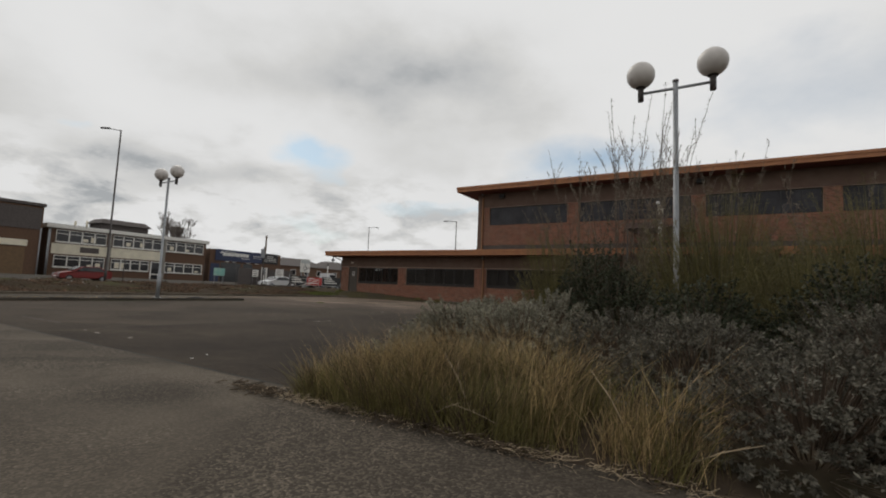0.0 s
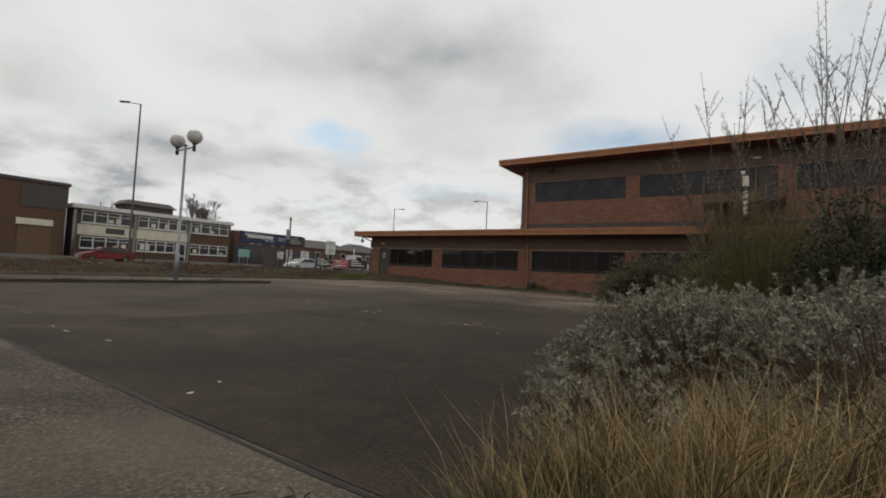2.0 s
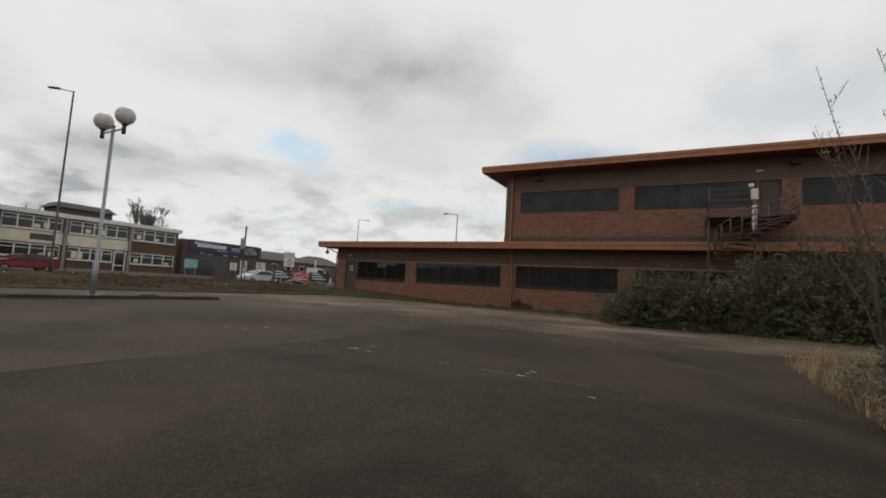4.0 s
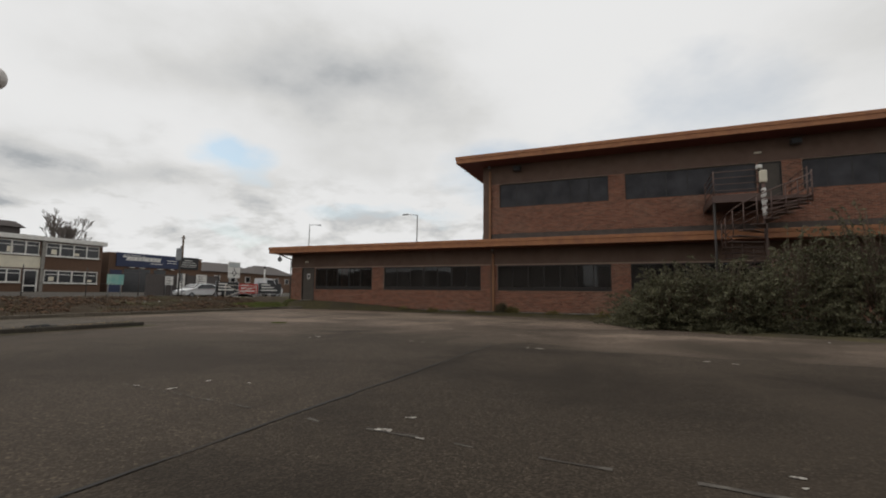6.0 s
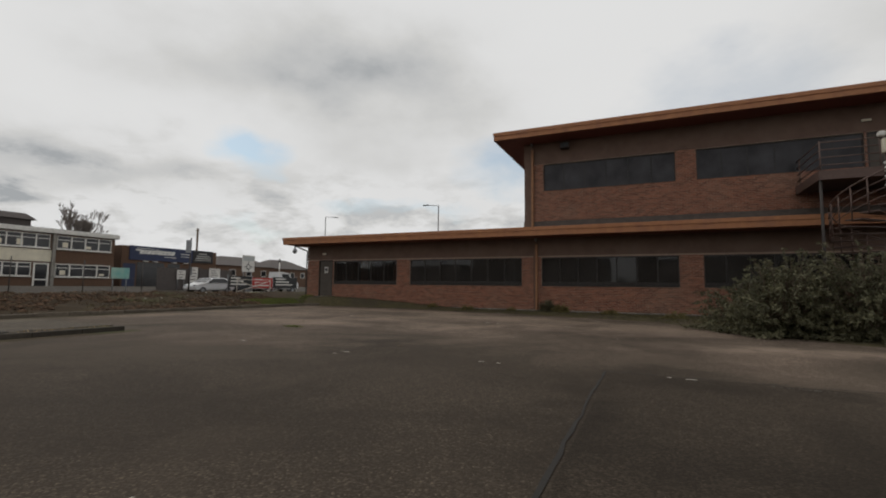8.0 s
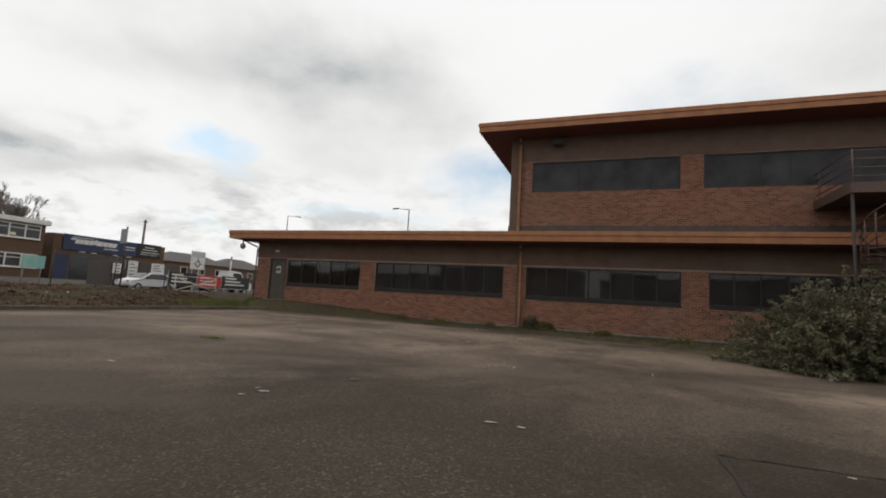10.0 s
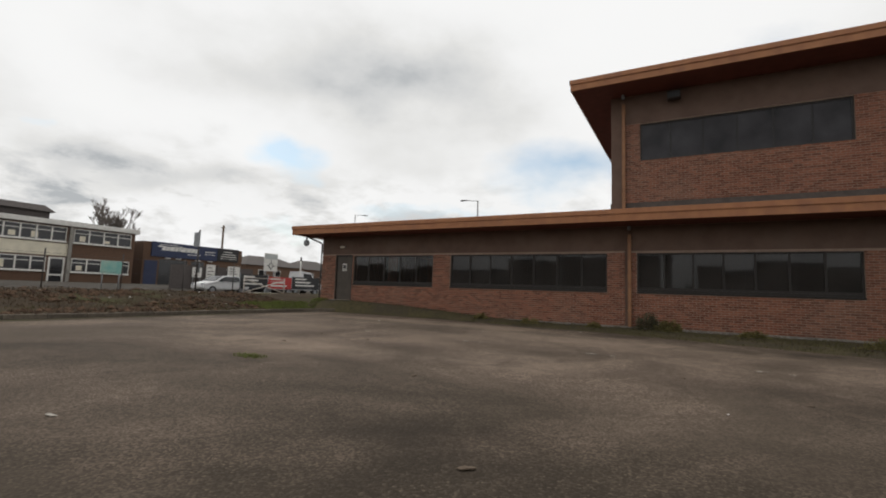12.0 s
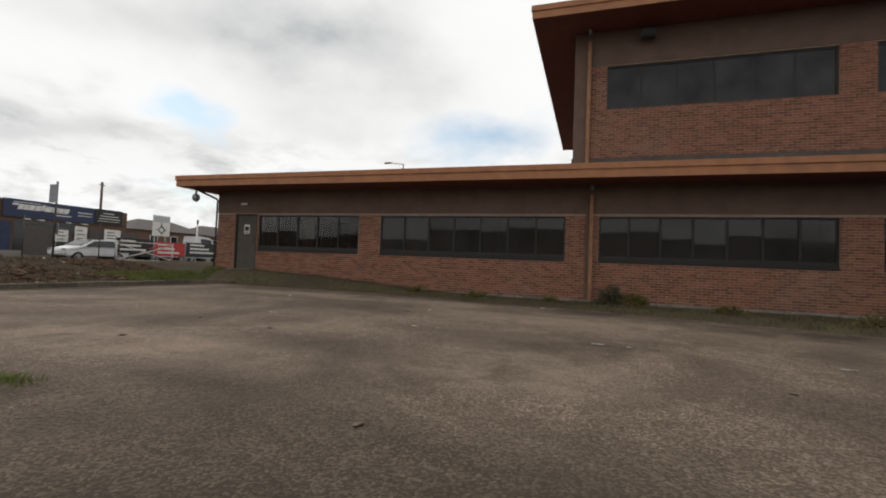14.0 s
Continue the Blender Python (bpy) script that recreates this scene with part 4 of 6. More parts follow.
def blades(name, base, h, w, mats_lean, mat, label, parent=None):
    """Tapered bent grass blades. base: (n,3), h: (n,), w: (n,), mats_lean: lean distance per height."""
    n = len(base)
    ang = RNG.uniform(0, 2 * np.pi, n)
    side = np.stack([np.cos(ang), np.sin(ang), np.zeros(n)], 1)
    la = np.array([9.0 * noise.noise((float(q[0]) * 1.6, float(q[1]) * 1.6, 8)) for q in base]) + RNG.normal(0, 1.2, n)
    lean = np.stack([np.cos(la), np.sin(la), np.zeros(n)], 1) * (h * mats_lean * RNG.uniform(0.1, 1.0, n))[:, None]
    up = np.zeros((n, 3))
    up[:, 2] = h
    mid = base + up * 0.55 + lean * 0.35
    tip = base + up + lean
    ws = side * w[:, None]
    v = np.stack([base - ws, base + ws, mid - ws * 0.7, mid + ws * 0.7, tip], 1).reshape(-1, 3)
    i = np.arange(n)[:, None] * 5
    q = np.concatenate([i, i + 1, i + 3, i + 2], 1).tolist()
    t = np.concatenate([i + 2, i + 3, i + 4], 1).tolist()
    ob = from_lists(name, v.tolist(), q + t, mat, parent)
    if label:
        tagged(ob, label, "grass", kind="stuff")
    return ob


def shoots(name, label, category, blobs, n_shoots, per, leaf, width, leaf_mat, stem_mat, spread=0.5, droop=0.0, along=0.45, seed=1, group="", stem_r=0.006, kind="", arch=0.0, ragged=0.28):
    """A shrub of many leafy shoots. blobs: (x, y, z0, rx, ry, h) mounds that the tips fill."""
    rng = np.random.default_rng(seed)
    cx, cy = blobs[0][0], blobs[0][1]
    bush = thing(name, label, category, group, kind, at=(cx, cy, blobs[0][2]))
    wts = np.array([b[3] * b[4] * b[5] for b in blobs])
    pick = rng.choice(len(blobs), n_shoots, p=wts / wts.sum())
    B = np.array(blobs)[pick]
    th = rng.uniform(0, 2 * np.pi, n_shoots)
    ph = np.arccos(rng.uniform(0.0, 1.0, n_shoots))
    rad = rng.uniform(0.80, 1.06, n_shoots)
    d = np.stack([np.sin(ph) * np.cos(th), np.sin(ph) * np.sin(th), np.cos(ph)], 1)
    wob = np.array([noise.noise((float(a) * 2.3 + seed, float(b) * 2.3, float(c) * 2.3)) for a, b, c in d * 1.0 + B[:, :3] * 0.4])
    rad = rad * (1 + ragged * wob)
    tip = B[:, :3] + d * B[:, 3:6] * rad[:, None]
    tip[:, 2] -= droop * rng.uniform(0, 1, n_shoots)
    tip[:, 2] = np.maximum(tip[:, 2], B[:, 2] + 0.04)
    foot = B[:, :3] + d * B[:, 3:6] * np.array([spread, spread, 0.12]) * rng.uniform(0.2, 1, n_shoots)[:, None]
    ctrl = foot * 0.45 + tip * 0.55
    ctrl[:, 2] += (0.18 + arch) * (tip[:, 2] - foot[:, 2])
    s = lambda t: ((1 - t) ** 2)[..., None] * foot[:, None] + (2 * t * (1 - t))[..., None] * ctrl[:, None] + (t ** 2)[..., None] * tip[:, None]
    org = np.array([cx, cy, blobs[0][2]])
    # stems: three-sided bars in three pieces
    ts = np.tile(np.array([0.25, 0.6, 0.85, 1.0]), (n_shoots, 1))
    P = s(ts) - org
    verts, faces = [], []
    k3 = np.array([[math.cos(a), math.sin(a), 0] for a in (0, 2.094, 4.189)])
    rr = np.array([1.0, 0.8, 0.55, 0.25]) * stem_r
    V = P[:, :, None, :] + k3[None, None] * rr[None, :, None, None]
    base = (np.arange(n_shoots) * 12)[:, None]
    fl = []
    for j in range(3):
        for k in range(3):
            fl.append(np.concatenate([base + 3 * j + k, base + 3 * j + (k + 1) % 3, base + 3 * j + 3 + (k + 1) % 3, base + 3 * j + 3 + k], 1))
    from_lists("branchwork", V.reshape(-1, 3).tolist(), np.concatenate(fl).tolist(), stem_mat, bush)["kind"] = "stuff"
    # leaves along the outer part of each shoot
    tl = 1 - along * rng.uniform(0, 1, (n_shoots, per)) ** 1.3
    C = s(tl) - org
    m = n_shoots * per
    C = C.reshape(m, 3)
    ax = (tip - ctrl)
    ax = ax / (np.linalg.norm(ax, axis=1)[:, None] + 1e-6)
    ax = np.repeat(ax, per, 0)
    rv = rng.normal(size=(m, 3))
    out = ax * 0.55 + rv * 0.6
    out /= np.linalg.norm(out, axis=1)[:, None]
    sd = np.cross(out, rng.normal(size=(m, 3)))
    sd /= np.linalg.norm(sd, axis=1)[:, None] + 1e-6
    ll = leaf * rng.uniform(0.6, 1.3, m)[:, None]
    ww = width * rng.uniform(0.7, 1.2, m)[:, None]
    V = np.stack([C, C + out * ll * 0.5 + sd * ww, C + out * ll, C + out * ll * 0.5 - sd * ww], 1).reshape(-1, 3)
    i = np.arange(m)[:, None] * 4
    lv = from_lists("foliage", V.tolist(), np.concatenate([i, i + 1, i + 2, i + 3], 1).tolist(), leaf_mat, bush)
    lv["kind"] = "stuff"
    return bush


# raised planting bed beside the access road
def bed_h(x, y):
    e = min(smooth(-4.15, -3.2, x), smooth(3.75, 4.6, y), 1.0)
    return -0.012 + 0.19 * e + 0.03 * noise.noise((x * 2, y * 2, 3)) * e


bed = sheet("planting_bed", -4.15, 9.0, 3.75, 15.2, 0.0, M_SOIL, 60, 50, bed_h)
structure(bed, "overgrown planting bed of dark soil and leaf litter", "ground")


def scatter(n, x0, x1, y0, y1, hf, keep=None):
    xs, ys = RNG.uniform(x0, x1, n), RNG.uniform(y0, y1, n)
    pts = [(x, y, hf(x, y)) for x, y in zip(xs, ys) if keep is None or keep(x, y)]
    return np.array(pts)


def front_zone(x, y):
    clear = noise.noise((x * 2.2, y * 2.2, 6)) > -0.28
    return clear and y < 4.72 + 0.25 * math.sin(x * 2.1) and x < -0.85 + 0.35 * math.sin(y * 5)


def tussocks(n, per, radius, x0, x1, y0, y1):
    """Base points of grass in tussocks, with one height for each tussock."""
    out, tall = [], []
    while len(out) < n * per:
        x, y = RNG.uniform(x0, x1), RNG.uniform(y0, y1)
        if not front_zone(x, y):
            continue
        r, hh = radius * RNG.uniform(0.5, 1.5), RNG.uniform(0.45, 1.0) * (0.72 + 0.28 * smooth(-3.6, -2.4, x))
        for q in RNG.normal(0, 1, (per, 2)):
            px, py = x + q[0] * r, max(3.84, y + q[1] * r)
            out.append((px, py, bed_h(px, py) - 0.005))
            tall.append(hh)
    return np.array(out), np.array(tall)


b, tall = tussocks(240, 30, 0.07, -3.9, 0.4, 4.0, 5.2)
blades("dry_grass", b, tall * RNG.uniform(0.2, 0.82, len(b)), RNG.uniform(0.0008, 0.003, len(b)), 0.95, M_STRAW, "tall dry straw-coloured grass in tussocks along the bed edge")
b, tall = tussocks(130, 26, 0.06, -3.9, 0.4, 3.92, 5.5)
blades("dead_weeds", b, tall * RNG.uniform(0.2, 0.7, len(b)), RNG.uniform(0.0015, 0.005, len(b)), 1.3, M_WEED, "brown dead weeds among the grass of the bed edge")
b, tall = tussocks(320, 42, 0.095, -3.95, 0.6, 3.9, 5.0)
blades("green_grass", b, tall * RNG.uniform(0.12, 0.56, len(b)), RNG.uniform(0.0012, 0.0042, len(b)), 1.25, M_GRASS, "green grass growing through the bed edge")
b = scatter(2600, -4.1, -2.9, 4.5, 14.5, bed_h)
blades("dry_grass", b, RNG.uniform(0.10, 0.40, len(b)), RNG.uniform(0.002, 0.005, len(b)), 0.7, M_STRAW, "short dry grass along the bed edge")


def litter_strip(seed, n, thick):
    """Dead stalks and leaves in loose heaps along the edge of the bed."""
    bm = bmesh.new()
    rs = random.Random(seed)
    heaps = [(rs.uniform(-4.2, 3.2), rs.uniform(0.06, 0.3)) for k in range(26)]
    for k in range(n):
        cx, w = rs.choice(heaps)
        x, y = rs.gauss(cx, w), 3.80 + rs.gauss(0, 0.055)
        a, l, z = rs.gauss(0, 1.1), rs.uniform(0.015, 0.12), 0.012 + rs.uniform(0, 0.035)
        dx, dy = math.cos(a) * l, math.sin(a) * l
        bend = rs.uniform(-0.35, 0.35)
        p, q = Vector((x, y, z)), Vector((x + dx, y + dy, z + rs.uniform(-0.01, 0.03)))
        m_ = (p + q) / 2 + Vector((-dy * bend, dx * bend, rs.uniform(0, 0.012)))
        tube(bm, [p, m_, q], rs.uniform(0.5, 1.0) * thick, 3, False)
    return bm


tagged(make("dead_leaves", litter_strip(5, 1300, 0.005), M_WEED), "brown dead leaves heaped along the bed edge", "litter", kind="stuff")
tagged(make("dead_stalks", litter_strip(8, 700, 0.0022), M_STALK), "pale dead stalks and leaves lying along the bed edge", "litter", kind="stuff")


def dry_stalk(x, y, z, dx, dy, dz):
    bm = bars([[(0, 0, 0), (dx * 0.5, dy * 0.5, dz * 0.6), (dx, dy, dz)]], [0.006, 0.005, 0.002], 5)
    s = thing("bent_stalk", "bare pale bent stalk leaning out of the grass", "plant", "bent stalks", at=(x, y, z))
    part("stem", bm, M_STALK, s)
    part("twig", bars([[(dx * 0.5, dy * 0.5, dz * 0.6), (dx * 0.7 + 0.05, dy * 0.7, dz * 0.9)]], 0.002, 4), M_STALK, s)


for a in ((-2.0, 4.05, 0.1, -0.35, 0.15, 0.42), (-0.9, 4.2, 0.1, -0.3, 0.1, 0.42), (-0.75, 4.3, 0.1, 0.25, 0.2, 0.5), (-2.3, 3.95, 0.08, 0.3, -0.1, 0.16), (-1.7, 4.0, 0.08, -0.4, -0.1, 0.13), (-0.6, 4.0, 0.08, 0.4, 0.0, 0.2), (-2.9, 4.2, 0.1, 0.3, -0.1, 0.3)):
    dry_stalk(*a)

GRY = "dull grey-green shrub with small narrow leaves in the bed"
SIL = "silver-grey shrub with pale woolly shoots in the bed"
shoots("silver_shrub", SIL, "shrub", [(-3.35, 6.45, 0.05, 1.10, 0.95, 0.84), (-2.4, 6.0, 0.1, 0.9, 0.7, 0.82), (-3.62, 5.25, 0.0, 0.45, 0.65, 0.50)], 1650, 44, 0.035, 0.0068, M_SILVER, M_TWIG, seed=1, group="grey shrubs", along=0.2)
shoots("silver_shrub", SIL, "shrub", [(-3.45, 8.0, 0.05, 1.0, 1.0, 0.88), (-2.5, 7.4, 0.1, 0.9, 0.8, 0.92)], 1300, 44, 0.035, 0.0068, M_SILVER, M_TWIG, seed=2, group="grey shrubs", along=0.2)
shoots("grey_shrub", GRY, "shrub", [(-1.3, 6.1, 0.1, 0.9, 0.7, 0.8), (-0.5, 5.9, 0.1, 0.8, 0.7, 0.75)], 1200, 44, 0.035, 0.0068, M_GREYLEAF, M_TWIG, seed=3, group="grey shrubs", along=0.2)
shoots("grey_shrub", GRY, "shrub", [(0.05, 4.55, 0.06, 0.85, 0.7, 0.66), (1.1, 4.7, 0.08, 0.95, 0.85, 0.85), (-0.55, 5.2, 0.1, 0.7, 0.5, 0.75)], 2200, 44, 0.035, 0.0068, M_GREYLEAF, M_TWIG, seed=4, group="grey shrubs", along=0.2)
shoots("grey_shrub", GRY, "shrub", [(0.9, 6.0, 0.1, 1.0, 0.8, 1.05), (2.2, 5.6, 0.1, 1.0, 0.9, 1.0)], 1300, 44, 0.035, 0.0068, M_GREYLEAF, M_TWIG, seed=5, group="grey shrubs", along=0.2)
shoots("silver_shrub", SIL, "shrub", [(-3.5, 9.6, 0.1, 0.75, 0.9, 0.7), (-3.4, 11.0, 0.1, 0.7, 0.9, 0.6)], 700, 44, 0.035, 0.0068, M_SILVER, M_TWIG, seed=6, group="grey shrubs", along=0.2)
shoots("dark_shrub", "dense dark green evergreen shrub behind the grey shrubs", "shrub", [(-2.1, 8.4, 0.1, 0.75, 0.7, 1.8), (-1.7, 8.0, 0.1, 0.9, 0.7, 1.35), (-0.6, 7.4, 0.1, 1.0, 0.7, 1.15)], 2200, 24, 0.045, 0.013, M_DARKLEAF, M_TWIG, seed=7, along=0.5)
shoots("dark_shrub", "dense dark green evergreen shrub behind the grey shrubs", "shrub", [(0.9, 7.3, 0.1, 1.2, 0.8, 1.25), (2.6, 7.0, 0.1, 1.2, 0.9, 1.3)], 1700, 24, 0.045, 0.013, M_DARKLEAF, M_TWIG, seed=8, along=0.5)
shoots("broom_shrub", "tall soft olive-green broom with fine whippy shoots", "shrub", [(-0.4, 9.0, 0.1, 1.7, 0.9, 2.55), (1.4, 8.8, 0.1, 1.6, 0.9, 2.5), (-2.9, 9.35, 0.1, 1.25, 0.8, 2.05), (0.5, 7.9, 0.1, 1.5, 0.7, 1.7)], 5600, 20, 0.05, 0.0035, M_OLIVE, M_OLIVE, seed=9, along=0.75, spread=0.6, stem_r=0.004)
shoots("broom_shrub", "tall soft olive-green broom with fine whippy shoots", "shrub", [(3.6, 8.5, 0.1, 1.6, 1.1, 2.2), (5.4, 8.2, 0.1, 1.5, 1.1, 2.1)], 2800, 20, 0.05, 0.0035, M_OLIVE, M_OLIVE, seed=10, along=0.75, spread=0.6, stem_r=0.004)


def willow(name, x, y, n, hmax, spread, seed):
    rs = random.Random(seed)
    w = thing(name, "bare upright willow whips with small pale buds", "shrub", "willow whips", at=(x, y, 0.05))
    buds_v, buds_f = [], []
    for k in range(n):
        a, h = rs.uniform(0, 6.283), hmax * rs.uniform(0.5, 1.0)
        r0, r1 = rs.uniform(0, 0.35), spread * rs.uniform(0.3, 1.0)
        c, s = math.cos(a), math.sin(a)
        pts = [(c * r0, s * r0, 0), (c * (r0 + 0.2 * r1), s * (r0 + 0.2 * r1), h * 0.4), (c * (r0 + 0.6 * r1), s * (r0 + 0.6 * r1), h * 0.75), (c * (r0 + r1) + rs.uniform(-.1, .1), s * (r0 + r1) + rs.uniform(-.1, .1), h)]
        part("whip", bars([pts], [0.014, 0.009, 0.0055, 0.0025], 5), M_TWIG, w)
        sub = []
        for j in range(rs.randint(2, 5)):
            t = rs.uniform(0.45, 0.9)
            i = min(2, int(t * 3))
            p = Vector(pts[i]).lerp(Vector(pts[i + 1]), t * 3 - i)
            q = p + Vector((rs.uniform(-.25, .25), rs.uniform(-.25, .25), rs.uniform(0.25, 0.6)))
            sub.append((p, q))
        for p, q in sub:
            part("twig", bars([[p, q]], 0.0035, 4), M_TWIG, w)
        lines = [(Vector(pts[i]), Vector(pts[i + 1])) for i in (1, 2)] + sub
        for p, q in lines:
            for j in range(int((q - p).length / 0.04)):
                o = p.lerp(q, rs.random()) + Vector((rs.uniform(-.015, .015), rs.uniform(-.015, .015), 0))
                d = Vector((rs.uniform(-1, 1), rs.uniform(-1, 1), rs.uniform(0.4, 1.5))).normalized() * rs.uniform(0.04, 0.075)
                sd = d.orthogonal().normalized() * 0.007
                b0 = len(buds_v)
                buds_v.extend([tuple(o), tuple(o + d * 0.5 + sd), tuple(o + d), tuple(o + d * 0.5 - sd)])
                buds_f.append((b0, b0 + 1, b0 + 2, b0 + 3))
    from_lists("bud_cover", buds_v, buds_f, M_BUD, w)["kind"] = "stuff"


willow("willow", -2.2, 11.2, 26, 5.1, 1.5, 3)
willow("willow", -1.5, 11.7, 26, 5.2, 1.4, 4)
willow("willow", -3.3, 11.9, 14, 4.3, 1.2, 5)
willow("willow", -0.2, 11.6, 12, 4.2, 1.2, 6)
willow("willow", 1.2, 11.0, 8, 3.4, 0.9, 7)


# bed against the building
EDGE = [(-29.6, 29.7), (-27, 30.1), (-22, 29.9), (-16, 28.9), (-10, 26.9), (-8.6, 23.6), (-6, 21.7), (-2, 20.7), (6, 20.0), (20, 19.5)]


def bed_edge(x):
    for (a, ya), (b_, yb) in zip(EDGE, EDGE[1:]):
        if a <= x <= b_:
            return ya + (yb - ya) * (x - a) / (b_ - a)
    return EDGE[-1][1]


def bank_h(x, y):
    e = bed_edge(x)
    s = smooth(0, 1.0, y - e)
    wall = 0.06 + 0.46 * smooth(-17.5, -27.8, x)
    g = smooth(e, F - 0.2, y)
    return -0.02 + s * (0.07 + (wall - 0.05) * g) + 0.035 * noise.noise((x * 1.7, y * 1.7, 9)) * s


def grid_between(name, x0, x1, nx, ny, lo, hi, hf, mat):
    verts, faces = [], []
    for i in range(nx + 1):
        x = x0 + (x1 - x0) * i / nx
        for j in range(ny + 1):
            y = lo(x) + (hi(x) - lo(x)) * j / ny
            verts.append((x, y, hf(x, y)))
    for i in range(nx):
        for j in range(ny):
            a = i * (ny + 1) + j
            faces.append((a, a + ny + 1, a + ny + 2, a + 1))
    ob = from_lists(name, verts, faces, mat)
    for p in ob.data.polygons:
        p.use_smooth = True
    return ob


M_BANK = material("bank_turf", (0.105, 0.088, 0.048), 0.95, (0.064, 0.056, 0.031), 6, 7, 0.6, 40, stain=(0.07, 0.058, 0.042), stain_scale=0.9, stain_lo=0.45, stain_hi=0.6, spec=0.08)
structure(grid_between("grass_bank", -29.58, 20, 160, 14, bed_edge, lambda x: F - 0.075, bank_h, M_BANK), "rough grassy strip along the foot of the wall", "ground")


def on_bank(x, y):
    return y > bed_edge(x) + 0.15 + 0.25 * noise.noise((x * 0.8, 0, 1)) and y < F - (0.3 if x > -14.6 else 0.1)


b = scatter(26000, -29.5, -7.0, 26.5, F - 0.1, bank_h, on_bank)
clump = np.array([noise.noise((float(p[0]) * 1.1, float(p[1]) * 1.6, 5)) for p in b])
b = b[clump > -0.12]
blades("green_grass", b, RNG.uniform(0.02, 0.10, len(b)), RNG.uniform(0.003, 0.007, len(b)), 1.3, M_TURF, "short rough grass along the foot of the wall")
b = scatter(6000, -29.5, -7.0, 26.5, F - 0.1, bank_h, on_bank)
blades("dead_weeds", b, RNG.uniform(0.03, 0.13, len(b)), RNG.uniform(0.002, 0.006, len(b)), 1.2, M_WEED, "dry grass stems along the foot of the wall")
for k, (x, y, r, h) in enumerate(((-14.75, 30.9, 0.42, 0.55), (-14.1, 30.8, 0.40, 0.38), (-16.4, 30.6, 0.25, 0.2), (-18.6, 30.4, 0.35, 0.22), (-11.9, 30.3, 0.4, 0.2), (-9.4, 29.0, 0.5, 0.3), (-20.6, 30.6, 0.3, 0.2))):
    shoots("weed", "leafy green weeds at the foot of the wall", "weed", [(x, y, bank_h(x, y) - 0.02, r, r * 0.7, h)], 130 if k < 2 else 60, 14, 0.075, 0.014, M_SHRUBLEAF if k < 1 else M_GRASS, M_TWIG, seed=30 + k, group="weeds", along=0.8)
for k, (x, y, r) in enumerate(((-19.4, 19.15, 0.34), (-3.4, 16.5, 0.5))):
    n = 330
    a, rr = RNG.uniform(0, 6.283, n), r * RNG.uniform(0, 1, n)
    b = np.stack([x + np.cos(a) * rr, y + np.sin(a) * rr * 0.5, np.full(n, 0.002)], 1)
    tuft = blades("grass_tuft", b, RNG.uniform(0.02, 0.06, n), RNG.uniform(0.002, 0.005, n), 1.4, M_TURFBRIGHT if k < 1 else M_STRAW, "")
    tagged(tuft, "small tuft of grass in a crack of the asphalt", "grass", "grass tufts", "stuff")
BUSH = "large spreading dark green shrub with arching leafy branches"
shoots("spreading_shrub", BUSH, "shrub", [(-7.0, 23.9, 0.05, 1.7, 1.7, 2.1), (-5.4, 23.5, 0.05, 1.7, 1.6, 2.3), (-7.6, 24.6, 0.05, 1.5, 1.5, 1.8)], 1900, 26, 0.09, 0.022, M_SHRUBLEAF, M_TWIG, ragged=0.6, seed=21, along=0.6, droop=0.5, arch=0.35, group="spreading shrubs", stem_r=0.012)
shoots("spreading_shrub", BUSH, "shrub", [(-3.6, 23.6, 0.05, 1.8, 1.8, 2.6), (-1.6, 23.6, 0.05, 2.0, 1.9, 3.2)], 1900, 26, 0.09, 0.022, M_SHRUBLEAF, M_TWIG, ragged=0.6, seed=22, along=0.6, droop=0.5, arch=0.35, group="spreading shrubs", stem_r=0.012)
shoots("spreading_shrub", BUSH, "shrub", [(0.8, 23.6, 0.05, 2.1, 2.0, 3.5), (3.4, 23.6, 0.05, 2.2, 2.0, 3.4)], 1900, 26, 0.095, 0.024, M_SHRUBLEAF, M_TWIG, ragged=0.6, seed=23, along=0.6, droop=0.5, arch=0.35, group="spreading shrubs", stem_r=0.012)
shoots("spreading_shrub", BUSH, "shrub", [(6.4, 23.6, 0.05, 2.3, 2.0, 3.0), (9.6, 23.6, 0.05, 2.4, 2.0, 2.8)], 1600, 28, 0.10, 0.03, M_SHRUBLEAF, M_TWIG, ragged=0.6, seed=24, along=0.6, droop=0.5, arch=0.35, group="spreading shrubs", stem_r=0.012)

rag = bmesh.new()
sphere(rag, (0, 0, 0.25), 1.0, 12, 8, 0.4)
for v in rag.verts:
    v.co *= 0.75 + 0.5 * noise.noise(v.co * 2.1)
rag = make("rag", rag, M_RUBBER)
rag.matrix_basis = pose(-22.25, 13.7, 0.09, 0, 0, 80) @ Matrix.Diagonal((0.42, 0.16, 0.16, 1))
tagged(rag, "dark crumpled rag lying on the narrow island", "rag")
# one dark strip for both the gutter silt and the island kerb's shadow
structure(sheet("gutter", -21.95, -21.55, -14, 16.4, 0.006, M_SOIL, 1, 40), "dark gutter strip along the island, silt and painted kerb shadow", "gutter")


# ---- across the verge: road, street and far buildings ----
KX = -28.6


